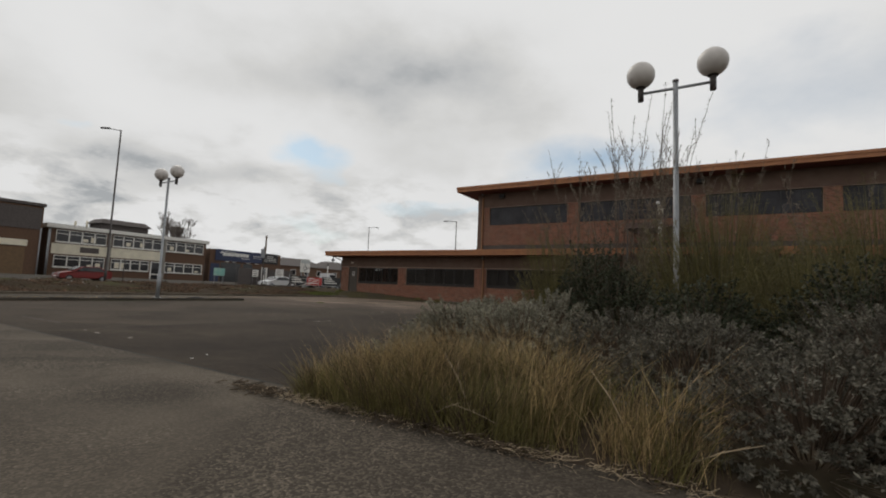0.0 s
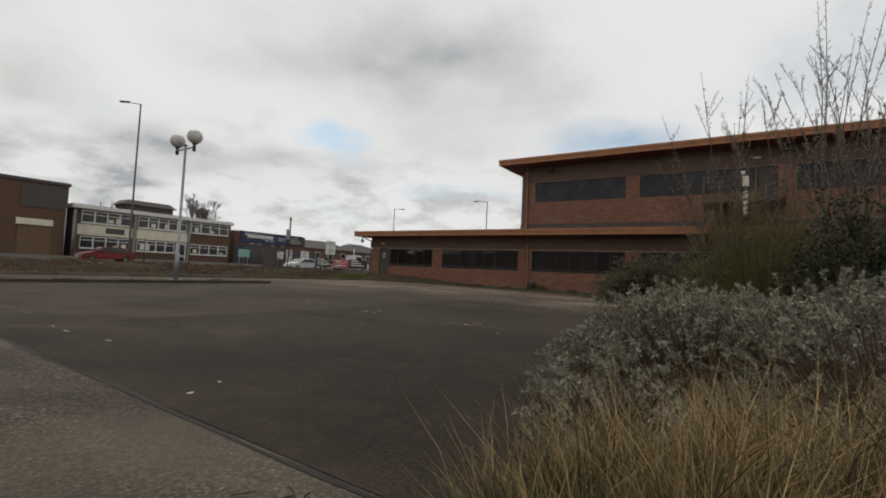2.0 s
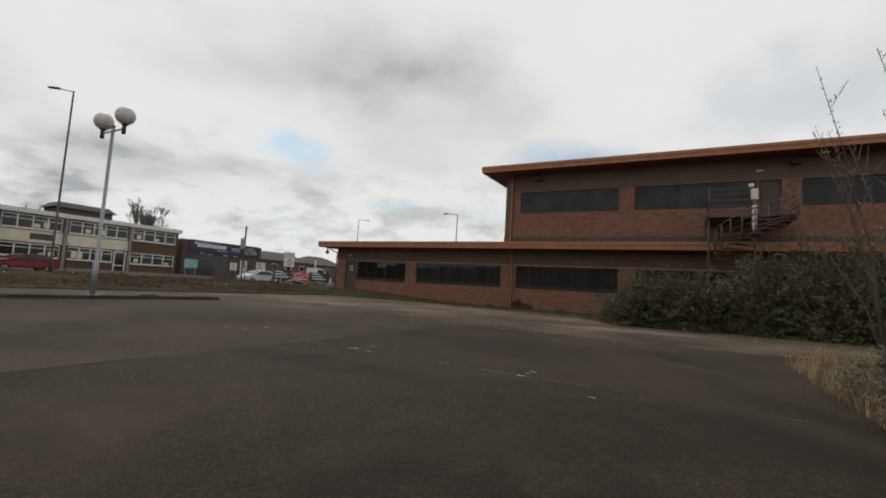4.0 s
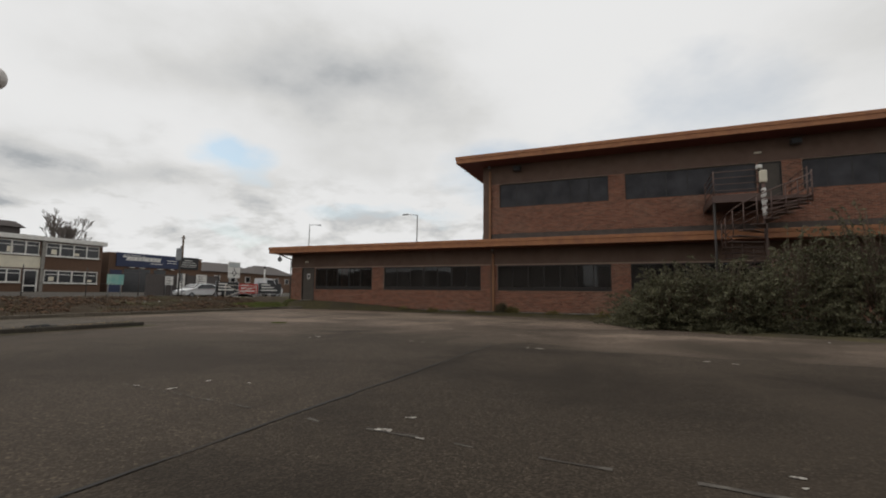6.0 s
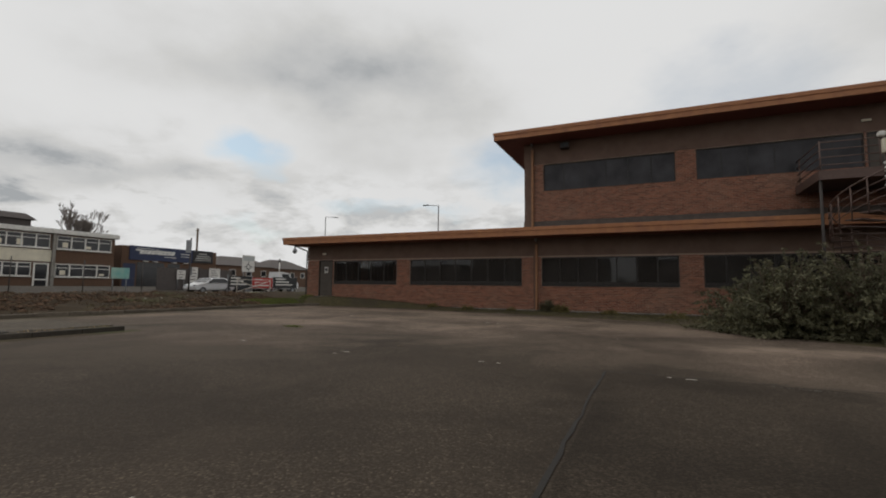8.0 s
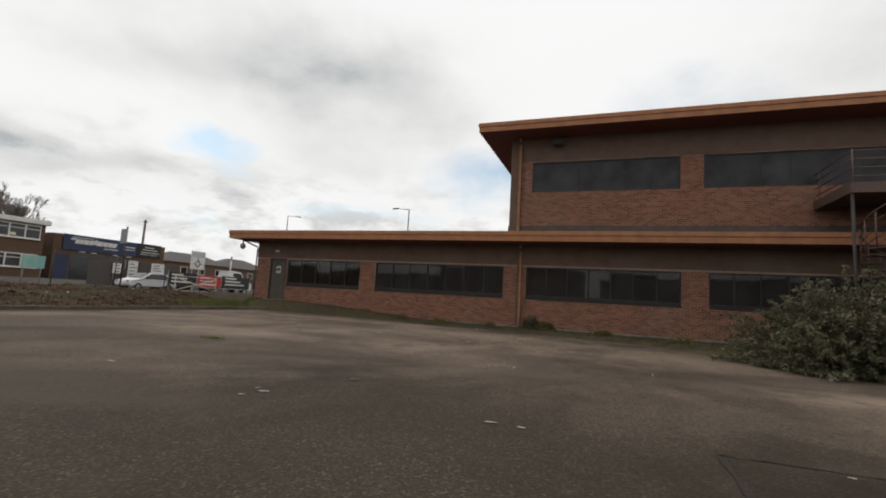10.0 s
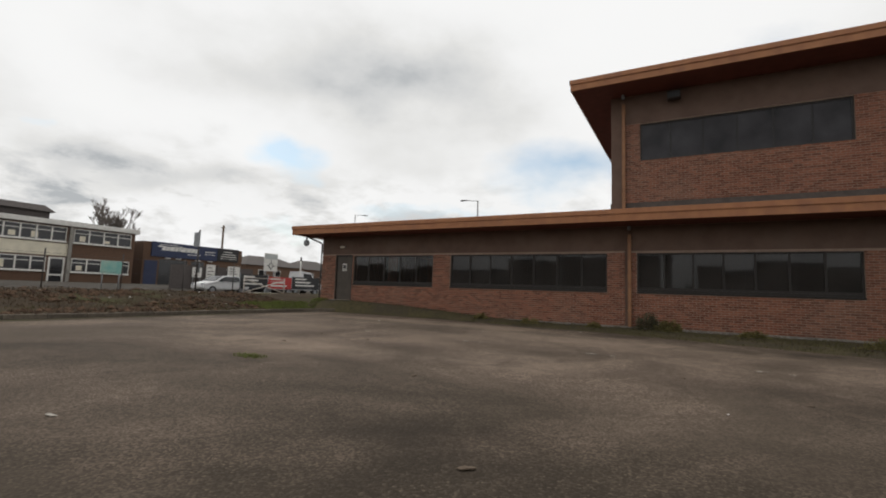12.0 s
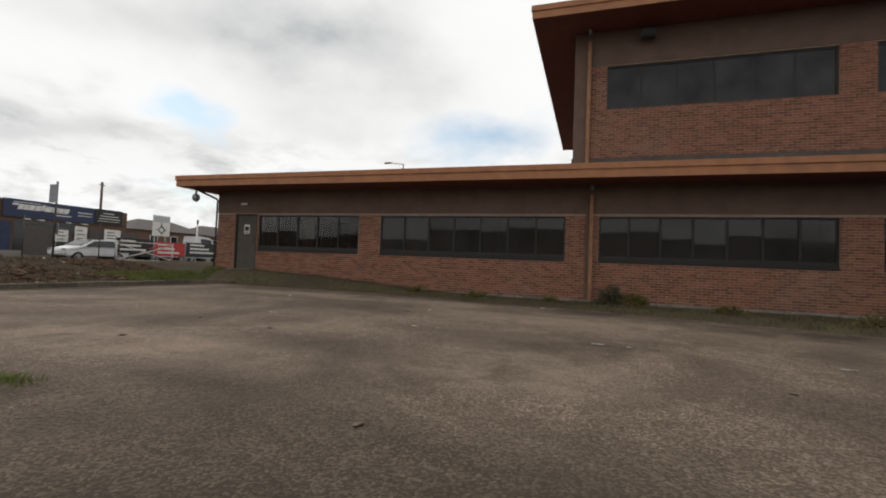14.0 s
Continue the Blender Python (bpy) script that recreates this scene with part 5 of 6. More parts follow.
def terrain_h(x, y):
    """The verge rises from its kerb, falls to the road and rises again to the far buildings."""
    d = KX - x
    crest = 0.50 * smooth(0.2, 6.0, d) - 0.28 * smooth(9.0, 14.0, d) + 0.45 * smooth(24.0, 36.0, d)
    rough = 0.14 * noise.noise((x * 0.55, y * 0.55, 2)) + 0.13 * noise.noise((x * 1.5, y * 1.5, 4))
    return 0.09 + crest + rough * smooth(0.3, 2.0, d) * (1 - smooth(8.5, 10.5, d))


M_VERGE = material("verge_turf", (0.060, 0.043, 0.027), 0.96, (0.036, 0.027, 0.018), 2.5, 8, 0.7, 25, stain=(0.055, 0.056, 0.023), stain_scale=0.45, stain_lo=0.52, stain_hi=0.66, spec=0.06)


def strip(name, x0, x1, y0, y1, nx, ny, mat, label, cat):
    ob = sheet(name, x0, x1, y0, y1, 0.0, mat, nx, ny, terrain_h)
    return structure(ob, label, cat)


strip("verge", -38.6, KX - 0.08, -60, 31.3, 40, 360, M_VERGE, "rough brown and green verge of weeds and rubble", "ground")
strip("verge_north", -38.6, LX0 - 0.02, 31.3, 120, 24, 80, M_VERGE, "rough grassy verge beside the building", "ground")
strip("street", -52.0, -38.6, -200, 300, 8, 60, M_STREET, "grey asphalt street", "road")
strip("forecourt", -140.0, -52.0, -200, 300, 12, 60, M_STREET, "asphalt forecourt before the far buildings", "ground")
# gutter silt, with the shadow of the kerb face painted in by its dark colour
structure(sheet("gutter", KX + 0.06, KX + 0.55, -22, 29.3, 0.007, M_SOIL, 1, 40), "dark gutter strip along the verge, silt and painted kerb shadow", "gutter")
kerb = thing("kerb", "weathered concrete kerb along the verge", "kerb", kind="structure")
kerb_run(kerb, [(KX, -22, 0), (KX, 29.2, 0.02), (KX + 0.25, 29.9, 0.03), (KX + 0.8, 30.4, 0.04)])


def verge_ok(x, y):
    return noise.noise((x * 0.35, y * 0.35, 7)) > -0.15


b = scatter(15000, -37.5, KX - 0.3, 8, 31.0, terrain_h, verge_ok)
blades("dead_weeds", b, RNG.uniform(0.03, 0.15, len(b)), RNG.uniform(0.005, 0.012, len(b)), 1.0, M_WEED, "dry brown weeds on the rough verge")
b = scatter(16000, -37.8, KX - 0.2, 8, 31.2, terrain_h, lambda x, y: noise.noise((x * 0.35, y * 0.35, 3)) > 0.22)
blades("green_grass", b, RNG.uniform(0.03, 0.11, len(b)), RNG.uniform(0.005, 0.011, len(b)), 1.0, M_TURF, "green grass patches on the rough verge")
b = scatter(5000, -31.2, -29.0, 27.6, 31.2, lambda x, y: max(terrain_h(x, y), bank_h(x, y) if x > -29.58 else 0), None)
b = b[b[:, 0] < KX - 0.1]
blades("green_grass", b, RNG.uniform(0.05, 0.16, len(b)), RNG.uniform(0.006, 0.012, len(b)), 0.8, M_TURFBRIGHT, "bright green grass by the building corner")
b = scatter(1200, -22.4, -22.1, -5, 16, lambda x, y: 0.095)
blades("dry_grass", b, RNG.uniform(0.02, 0.08, len(b)), RNG.uniform(0.003, 0.007, len(b)), 0.9, M_STRAW, "dry weeds on the narrow island")
rs = random.Random(31)
for k in range(26):
    x, y, s = rs.uniform(-36, -29.3), rs.uniform(9, 30), rs.uniform(0.05, 0.13)
    bm = bmesh.new()
    sphere(bm, (0, 0, 0.3), 1.0, 8, 6, 0.6)
    for v in bm.verts:
        v.co *= 0.8 + 0.4 * noise.noise(v.co * 1.7 + Vector((k, 0, 0)))
    ob = make("rubble", bm, M_CONC if k % 3 else M_PAPER)
    ob.matrix_basis = pose(x, y, terrain_h(x, y) - 0.01, 0, 0, rs.uniform(0, 360)) @ Matrix.Diagonal((s, s * rs.uniform(0.6, 1.4), s * 0.7, 1))
    tagged(ob, "pale broken lump of rubble on the verge", "rubble", "rubble on the verge")


def clods(n, x0, x1, y0, y1):
    """Turned lumps of soil lying over the verge."""
    rs_ = random.Random(44)
    vs_, fs_ = [], []
    while len(fs_) < n * 8:
        x, y = rs_.uniform(x0, x1), rs_.uniform(y0, y1)
        if noise.noise((x * 0.5, y * 0.35, 12)) < -0.05:
            continue
        r = rs_.uniform(0.03, 0.12) * rs_.uniform(0.5, 1.0)
        z = terrain_h(x, y) + r * 0.15
        k0 = len(vs_)
        vs_.extend([(x + r * rs_.uniform(0.7, 1.4), y, z), (x, y + r * rs_.uniform(0.7, 1.8), z), (x - r * rs_.uniform(0.7, 1.4), y, z), (x, y - r * rs_.uniform(0.7, 1.8), z), (x, y, z + r * rs_.uniform(0.5, 1.0)), (x, y, z - r)])
        for i in range(4):
            fs_.extend([(k0 + i, k0 + (i + 1) % 4, k0 + 4), (k0 + (i + 1) % 4, k0 + i, k0 + 5)])
    return from_lists("soil_clods", vs_, fs_, M_CLOD)


M_CLOD = material("clod_soil", (0.115, 0.072, 0.048), 0.97, (0.06, 0.040, 0.028), 2, 6, 0.4, 30, island=0.5, spec=0.06)
tagged(clods(5200, -37.8, KX - 0.5, 6, 31.2), "brown lumps of turned soil over the verge", "soil", kind="stuff")


def street_lamp(x, y, h, head=(1, 0), arm=1.3, z0=None):
    z0 = terrain_h(x, y) if z0 is None else z0
    l = thing("street_lamp", "tall dark steel street lamp with a flat head", "street lamp", "street lamps", at=(x, y, z0))
    dx, dy = head
    part("column", bars([[(0, 0, 0), (0, 0, 1.3), (0, 0, 1.32), (0, 0, h)]], [0.11, 0.11, 0.085, 0.06], 12), M_STEELDARK, l)
    part("arm", bars([[(0, 0, h - 0.05), (dx * arm * 0.6, dy * arm * 0.6, h - 0.02)]], 0.035, 8), M_STEELDARK, l)
    bm = boxes((-0.38, 0.38, -0.15, 0.15, -0.07, 0.05), bevel=0.04)
    hd = part("lamp_head", bm, M_STEELDARK, l)
    hd.matrix_basis = pose(dx * arm * 0.8, dy * arm * 0.8, h - 0.02, 0, 6, math.degrees(math.atan2(dy, dx)))
    part("door_plate", boxes((-0.05, 0.05, -0.125, -0.11, 0.5, 1.0)), M_STEELDARK, l)


street_lamp(-48.0, 20.3, 14.3, (-0.55, -0.83), 1.5)
street_lamp(-60.0, 70.0, 12.3, (0.8, 0.6), 2.0, 0.5)
street_lamp(-34.2, 60.0, 11.0, (-0.9, -0.4), 2.0, 0.4)


# -- two-storey office with white window bands --
def window_far(parent, x, y0, y1, z0, z1, n, transom=0.68):
    w = new("window")
    w.parent = parent
    fr = boxes((x, x + 0.09, y0, y1, z0, z0 + 0.09), (x, x + 0.09, y0, y1, z1 - 0.09, z1))
    for k in range(n + 1):
        yk = y0 + (y1 - y0) * k / n
        box(fr, x + 0.002, x + 0.088, max(y0, yk - 0.06), min(y1, yk + 0.06), z0 + 0.09, z1 - 0.09)
    zt = z0 + (z1 - z0) * transom
    box(fr, x + 0.004, x + 0.08, y0, y1, zt - 0.035, zt + 0.035)
    part("frame", fr, M_WHITE, w)
    part("pane", boxes((x - 0.02, x - 0.008, y0, y1, z0, z1)), M_DARKPANE, w, "dark reflecting glass")
    part("sill", boxes((x, x + 0.16, y0 - 0.05, y1 + 0.05, z0 - 0.08, z0 - 0.003)), M_WHITE, w)
    rs_ = random.Random(int(y0 * 10) + int(z0 * 10))
    for k in range(2):
        yk = rs_.uniform(y0 + 0.3, y1 - 0.6)
        part("blind", boxes((x - 0.007, x - 0.002, yk, yk + 0.5, z0 + 0.2, z0 + 0.2 + rs_.uniform(0.2, 0.7))), M_CREAM, w, "pale paper or blind behind the glass")
    return w


M_DARKPANE = material("dark_pane", (0.018, 0.018, 0.020), 0.12, (0.03, 0.03, 0.032), 0.8, 4, spec=0.5)
WX, GZ = -66.0, 0.55
off = thing("office_building", "two-storey brown brick office with white window bands and cream panels", "building", at=(0, 0, 0))
part("wall", boxes((WX - 9, WX, 22.2, 40.6, GZ - 0.6, 6.15)), M_BROWNBRICK, off)
part("roof_edge", boxes((WX - 9.2, WX + 0.35, 21.9, 40.9, 6.16, 6.62), bevel=0.03), M_WHITE, off, "white roof edge band")
part("roof_deck", boxes((WX - 9, WX + 0.2, 22.0, 40.8, 6.625, 6.66)), M_FELT, off)
segs = [(22.9, 27.9), (28.6, 34.4), (35.0, 40.2)]
for i, (a, c) in enumerate(segs):
    window_far(off, WX + 0.01, a, c, 4.62, 6.02, 4 if i != 1 else 5)
    if i == 1:
        window_far(off, WX + 0.01, a, 33.0, 1.75, 3.10, 4)
    else:
        window_far(off, WX + 0.01, a, c, 1.75, 3.10, 4)
part("fascia_panel", boxes((WX + 0.003, WX + 0.06, 22.6, 28.1, 3.25, 4.45)), M_CREAM, off, "faded cream sign panel")
part("fascia_panel", boxes((WX + 0.003, WX + 0.06, 28.5, 34.6, 3.25, 4.45)), M_CREAM, off, "faded cream sign panel")
part("sign_blot", boxes((WX + 0.062, WX + 0.075, 25.3, 27.2, 3.55, 4.2), bevel=0.02), M_SLATE, off, "dark oval sign shape")
dr = part("entrance", boxes((WX + 0.003, WX + 0.07, 33.2, 33.35, GZ, 3.1), (WX + 0.003, WX + 0.07, 34.35, 34.5, GZ, 3.1), (WX + 0.003, WX + 0.07, 33.35, 34.35, 2.95, 3.1), (WX + 0.003, WX + 0.07, 33.35, 34.35, 1.35, 1.5)), M_WHITE, off, "white framed glazed entrance door")
part("glass", boxes((WX + 0.001, WX + 0.02, 33.36, 34.34, GZ, 2.94)), M_DARKPANE, dr)
for y in (28.25, 34.75):
    part("pier", boxes((WX, WX + 0.25, y - 0.14, y + 0.14, GZ - 0.5, 6.15)), M_CONC, off, "pale concrete pier")
part("drainpipe", bars([[(WX + 0.12, 22.35, GZ - 0.4), (WX + 0.12, 22.35, 6.1)]], 0.06, 8), M_GALV, off)
part("rooftop_room", boxes((-73.0, -69.5, 28.6, 34.2, 6.62, 7.7)), M_SLATE, off, "dark slate-clad rooftop plant room")
bm = bmesh.new()
lo = [bm.verts.new(p) for p in ((-73.3, 28.2, 7.7), (-69.2, 28.2, 7.7), (-69.2, 34.6, 7.7), (-73.3, 34.6, 7.7))]
hi = [bm.verts.new(p) for p in ((-72.6, 28.9, 8.35), (-69.9, 28.9, 8.35), (-69.9, 33.9, 8.35), (-72.6, 33.9, 8.35))]
bm.faces.new(hi), bm.faces.new(lo[::-1])
for i in range(4):
    bm.faces.new((lo[i], lo[(i + 1) % 4], hi[(i + 1) % 4], hi[i]))
part("rooftop_cap", bm, M_SLATE, off, "dark sloped roof cap")
for y in (27.2, 26.0):
    part("flue", bars([[(-70, y, 6.6), (-70, y, 7.6 + 0.15 * (y - 26))]], 0.12, 8), M_CREAM, off)

# -- tall brick block --
tow = thing("tower_block", "tall brown brick block with dark cladding and a pale lintel", "building")
part("wall", boxes((-75, -64.0, 15.6, 21.0, GZ - 0.6, 8.1)), M_BROWNBRICK, tow)
part("roof_edge", boxes((-75.1, -63.85, 15.45, 21.15, 8.105, 8.45), bevel=0.03), M_SLATE, tow, "grey metal roof edge")
part("cladding", boxes((-63.99, -63.93, 17.2, 20.85, 5.6, 7.9)), M_SLATE, tow, "dark grey cladding panel")
part("lintel", boxes((-63.99, -63.85, 17.0, 19.9, 3.75, 4.4), bevel=0.02), M_CREAM, tow, "pale lintel sign")
part("shutter", boxes((-63.99, -63.95, 17.2, 19.8, GZ - 0.5, 3.6)), material("ochre_shutter", (0.16, 0.10, 0.05), 0.7, (0.12, 0.075, 0.04), 3, 5), tow, "ochre roller shutter")
for z in (2.0, 4.6):
    w = new("window")
    w.parent = tow
    part("frame", boxes((-72, -66, 15.52, 15.6, z, z + 0.08), (-72, -66, 15.52, 15.6, z + 1.4, z + 1.48), *[(x, x + 0.08, 15.521, 15.599, z + 0.08, z + 1.4) for x in (-72, -70, -68, -66.08)]), M_WHITE, w)
    part("pane", boxes((-72, -66, 15.585, 15.598, z + 0.08, z + 1.4)), M_DARKPANE, w)
for y in (20.9, 21.6):
    part("drainpipe", bars([[(-63.9, y, GZ - 0.5), (-63.9, y, 5.8)]], 0.06, 8), M_GALV, tow)
low = thing("low_building", "long low brown brick building further down the street", "building")
part("wall", boxes((-78, -68, -14, 13, GZ - 0.6, 4.6)), M_BROWNBRICK, low)
part("roof_edge", boxes((-78.2, -67.8, -14.2, 13.2, 4.605, 4.95)), M_CREAM, low)
for y in range(-12, 12, 4):
    window_far(low, -67.99, y, y + 2.8, 1.6, 3.2, 3)

# -- shop with a navy sign band --
shop = thing("shop_building", "brick workshop with a wide navy sign band", "building")
part("wall", boxes((-78, WX, 41.4, 54.0, GZ - 0.6, 5.6)), M_BROWNBRICK, shop)
part("sign_band", boxes((WX + 0.003, WX + 0.12, 42.2, 50.3, 3.95, 5.65), bevel=0.02), M_NAVY, shop, "navy blue sign band")
part("sign_band", boxes((WX + 0.003, WX + 0.12, 50.35, 53.4, 4.0, 5.68), bevel=0.02), M_BLACK, shop, "black sign panel")
# the shop's lettering as plain pale bars
rs = random.Random(3)
y = 42.75
for k, (wd, za, zb) in enumerate(((0.50, 5.08, 5.26), (0.40, 4.72, 5.22), (0.36, 4.72, 5.2), (0.46, 4.72, 5.22), (0.44, 4.72, 5.22), (0.30, 4.78, 5.34), (0.62, 4.72, 5.24), (0.48, 4.72, 5.22), (0.42, 4.72, 5.22), (0.48, 4.72, 5.22))):
    bm = boxes((WX + 0.121, WX + 0.14, y, y + wd, za, zb))
    if k in (1, 3, 4, 7, 8):
        # open counter of the letter
        box(bm, WX + 0.1405, WX + 0.143, y + wd * 0.35, y + wd * 0.65, za + 0.14, za + 0.3)
    for v in bm.verts:
        v.co.y += 0.35 * (v.co.z - 4.72)
    part("sign_letter", bm, M_WHITE, shop, "pale slanted block of lettering")
    y += wd + 0.05
for (a, c, z0, z1) in ((46.4, 48.0, 4.42, 4.52), (43.0, 45.2, 5.35, 5.42), (48.6, 50.0, 4.95, 5.05), (48.6, 50.0, 4.65, 4.72), (50.9, 52.9, 4.9, 4.98), (50.8, 53.1, 4.6, 4.68), (51.2, 52.4, 5.2, 5.3), (50.7, 53.0, 4.35, 4.4)):
    part("sign_bar", boxes((WX + 0.121, WX + 0.135, a, c, z0, z1)), M_WHITE, shop, "pale bar of small print")
part("shopfront", boxes((WX + 0.002, WX + 0.03, 43.2, 46.5, GZ, 3.7), (WX + 0.002, WX + 0.03, 47.0, 48.6, 2.4, 3.7)), M_DARKPANE, shop, "dark glazed shopfront")
part("shutter", boxes((WX + 0.002, WX + 0.04, 41.6, 43.0, GZ, 3.5)), M_NAVY, shop, "dark blue shutter")
for y in (44.0, 45.2, 47.6, 49.2):
    part("sign_light", boxes((WX + 0.13, WX + 0.5, y - 0.25, y + 0.25, 3.78, 3.88), bevel=0.02), M_WHITE, shop, "white strip light under the sign")
wallx = thing("yard_wall", "dark timber yard wall before the shop", "wall")
part("boards", boxes((-58.1, -58.0, 40.5, 50.0, 0.2, 2.9)), M_SLATE, wallx)
part("post", boxes((-58.0, -57.9, 45.4, 45.6, 0.2, 3.1)), M_SLATE, wallx)


def board(name, x, y0, y1, z0, z1, mat, label, posts=True, prints=3):
    b_ = thing(name, label, "sign", "roadside signs", at=(x, y0, 0))
    w = y1 - y0
    part("panel", boxes((0, 0.03, 0, w, z0, z1)), mat, b_)
    g = terrain_h(x, y0) - 0.05
    if posts:
        for yy in (0.12 * w, 0.88 * w):
            part("post", bars([[(-0.035, yy, g), (-0.035, yy, z1)]], 0.035, 6), M_GALV, b_)
    rs_ = random.Random(int(y0 * 7))
    for k in range(prints):
        zz = z1 - (z1 - z0) * (0.2 + 0.6 * k / max(1, prints - 1))
        part("print", boxes((0.031, 0.036, w * 0.15, w * rs_.uniform(0.6, 0.85), zz - 0.04, zz + 0.04)), M_SLATE, b_, "grey bar of print")


board("notice_board", -57.85, 44.1, 45.1, 1.35, 3.1, M_WHITE, "tall white notice board on the yard wall", prints=4)
board("notice_board", -57.85, 46.6, 48.1, 1.7, 3.05, M_WHITE, "white notice board on the yard wall", prints=4)
board("notice_board", -57.85, 42.6, 43.6, 1.7, 2.7, M_WHITE, "white notice board on the yard wall", prints=3)
board("hoarding", -44.4, 28.35, 29.55, 1.48, 2.25, M_TEAL, "teal and white printed hoarding", prints=0)
# roundabout direction sign
rsn = thing("direction_sign", "white direction sign with a roundabout diagram", "road sign", at=(-42.0, 37.3, 0))
part("panel", boxes((0, 0.04, 0, 1.32, 2.25, 3.68), bevel=0.01), M_WHITE, rsn)
part("panel_top", boxes((0.041, 0.05, 0.05, 1.27, 3.2, 3.6)), material("sign_grey", (0.45, 0.47, 0.46), 0.6, (0.36, 0.38, 0.37), 5, 4), rsn, "grey printed upper panel")
ring = [(0.055, 0.66 + 0.20 * math.cos(k * 0.349), 2.68 + 0.20 * math.sin(k * 0.349)) for k in range(19)]
part("diagram_ring", bars([ring], 0.028, 6), M_BLACK, rsn)
for arm_ in ([(0.055, 0.66, 2.88), (0.055, 0.66, 3.12)], [(0.055, 0.46, 2.68), (0.055, 0.24, 2.68)], [(0.055, 0.86, 2.68), (0.055, 1.08, 2.68)], [(0.055, 0.66, 2.48), (0.055, 0.66, 2.32)]):
    part("diagram_arm", bars([arm_], 0.026, 6), M_BLACK, rsn)
for yy in (0.25, 1.07):
    part("post", bars([[(-0.05, yy, 0.1), (-0.05, yy, 3.6)]], 0.045, 8), M_GALV, rsn)

# red and white braced barrier gate
gate = thing("barrier_gate", "red and white braced barrier gate on the verge", "gate", at=(-38.0, 33.4, 0.5))
part("brace", bars([[(0, 0.05, 0.95), (0, 3.1, 0.15)]], 0.032, 6), M_GATE, gate)
part("brace", bars([[(0.05, 0.05, 0.15), (0.05, 3.1, 0.95)]], 0.032, 6), M_GATE, gate)
part("bottom_rail", bars([[(0, 0, 0.12), (0, 3.2, 0.08)]], 0.032, 6), M_GATE, gate)
part("top_rail", bars([[(0, 0, 1.05), (0, 3.2, 1.05)]], 0.022, 6), M_GATE, gate)
part("red_band", bars([[(0.09, 1.7, 0.75), (0.09, 3.0, 1.0)]], 0.03, 6), M_RED, gate, "red painted stretch")
for yy in (0, 3.2):
    part("post", bars([[(0, yy, -0.2), (0, yy, 1.1)]], 0.035, 8), M_GATE, gate)


def banner(y0, y1, z0, z1, mat, label, x=-44.4):
    b_ = thing("banner", label, "banner", "roadside banners", at=(x, y0, 0))
    w = y1 - y0
    part("sheet", boxes((0, 0.02, 0, w, z0, z1)), mat, b_)
    g = terrain_h(x, y0) - 0.05
    for yy in (0, w):
        part("post", bars([[(-0.03, yy, g), (-0.03, yy, z1 + 0.1)]], 0.03, 6), M_GALV, b_)
    for k in range(3):
        part("print", boxes((0.021, 0.028, w * 0.1, w * (0.5 + 0.15 * k), z1 - 0.25 - 0.28 * k, z1 - 0.12 - 0.28 * k)), M_WHITE if mat is not M_WHITE else M_BLACK, b_, "bar of print")


banner(38.0, 40.6, 0.95, 1.95, M_BLACK, "dark printed banner with pale lettering")
banner(40.7, 43.2, 0.85, 1.85, M_RED, "red printed banner with pale lettering")
banner(43.3, 46.6, 0.85, 1.95, M_BLACK, "dark printed banner with a white border")
sp = thing("sign_post", "tall dark post with an edge-on sign", "sign post", at=(-46.0, 35.4, terrain_h(-46, 35.4)))
part("post", bars([[(0, 0, 0), (0, 0, 4.8)]], 0.06, 8), M_STEELDARK, sp)
part("sign_plate", boxes((-0.35, 0.35, -0.2, -0.17, 3.5, 4.6), bevel=0.01), M_GALV, sp, "grey sign plate")
part("sign_plate", boxes((-0.2, 0.2, 0.08, 0.1, 1.6, 2.3)), M_GALV, sp, "small grey sign plate")
tp = thing("telegraph_pole", "dark wooden telegraph pole behind the shop", "pole", at=(-66.8, 51.5, 5.6))
part("pole", bars([[(0, 0, -5.2), (0, 0, 3.2)]], 0.13, 8), M_TWIG, tp)
part("crossarm", bars([[(0, -0.3, 2.9), (0, 0.3, 2.9)]], 0.05, 6), M_TWIG, tp)
wp = thing("white_post", "slim white post beyond the verge", "pole", at=(-46.5, 46.2, 0.2))
part("post", bars([[(0, 0, 0), (0, 0, 3.4)]], 0.06, 8), M_WHITE, wp)
part("cap", bars([[(0, 0, 3.4), (0, 0, 3.75)]], 0.075, 8), M_STEELDARK, wp)


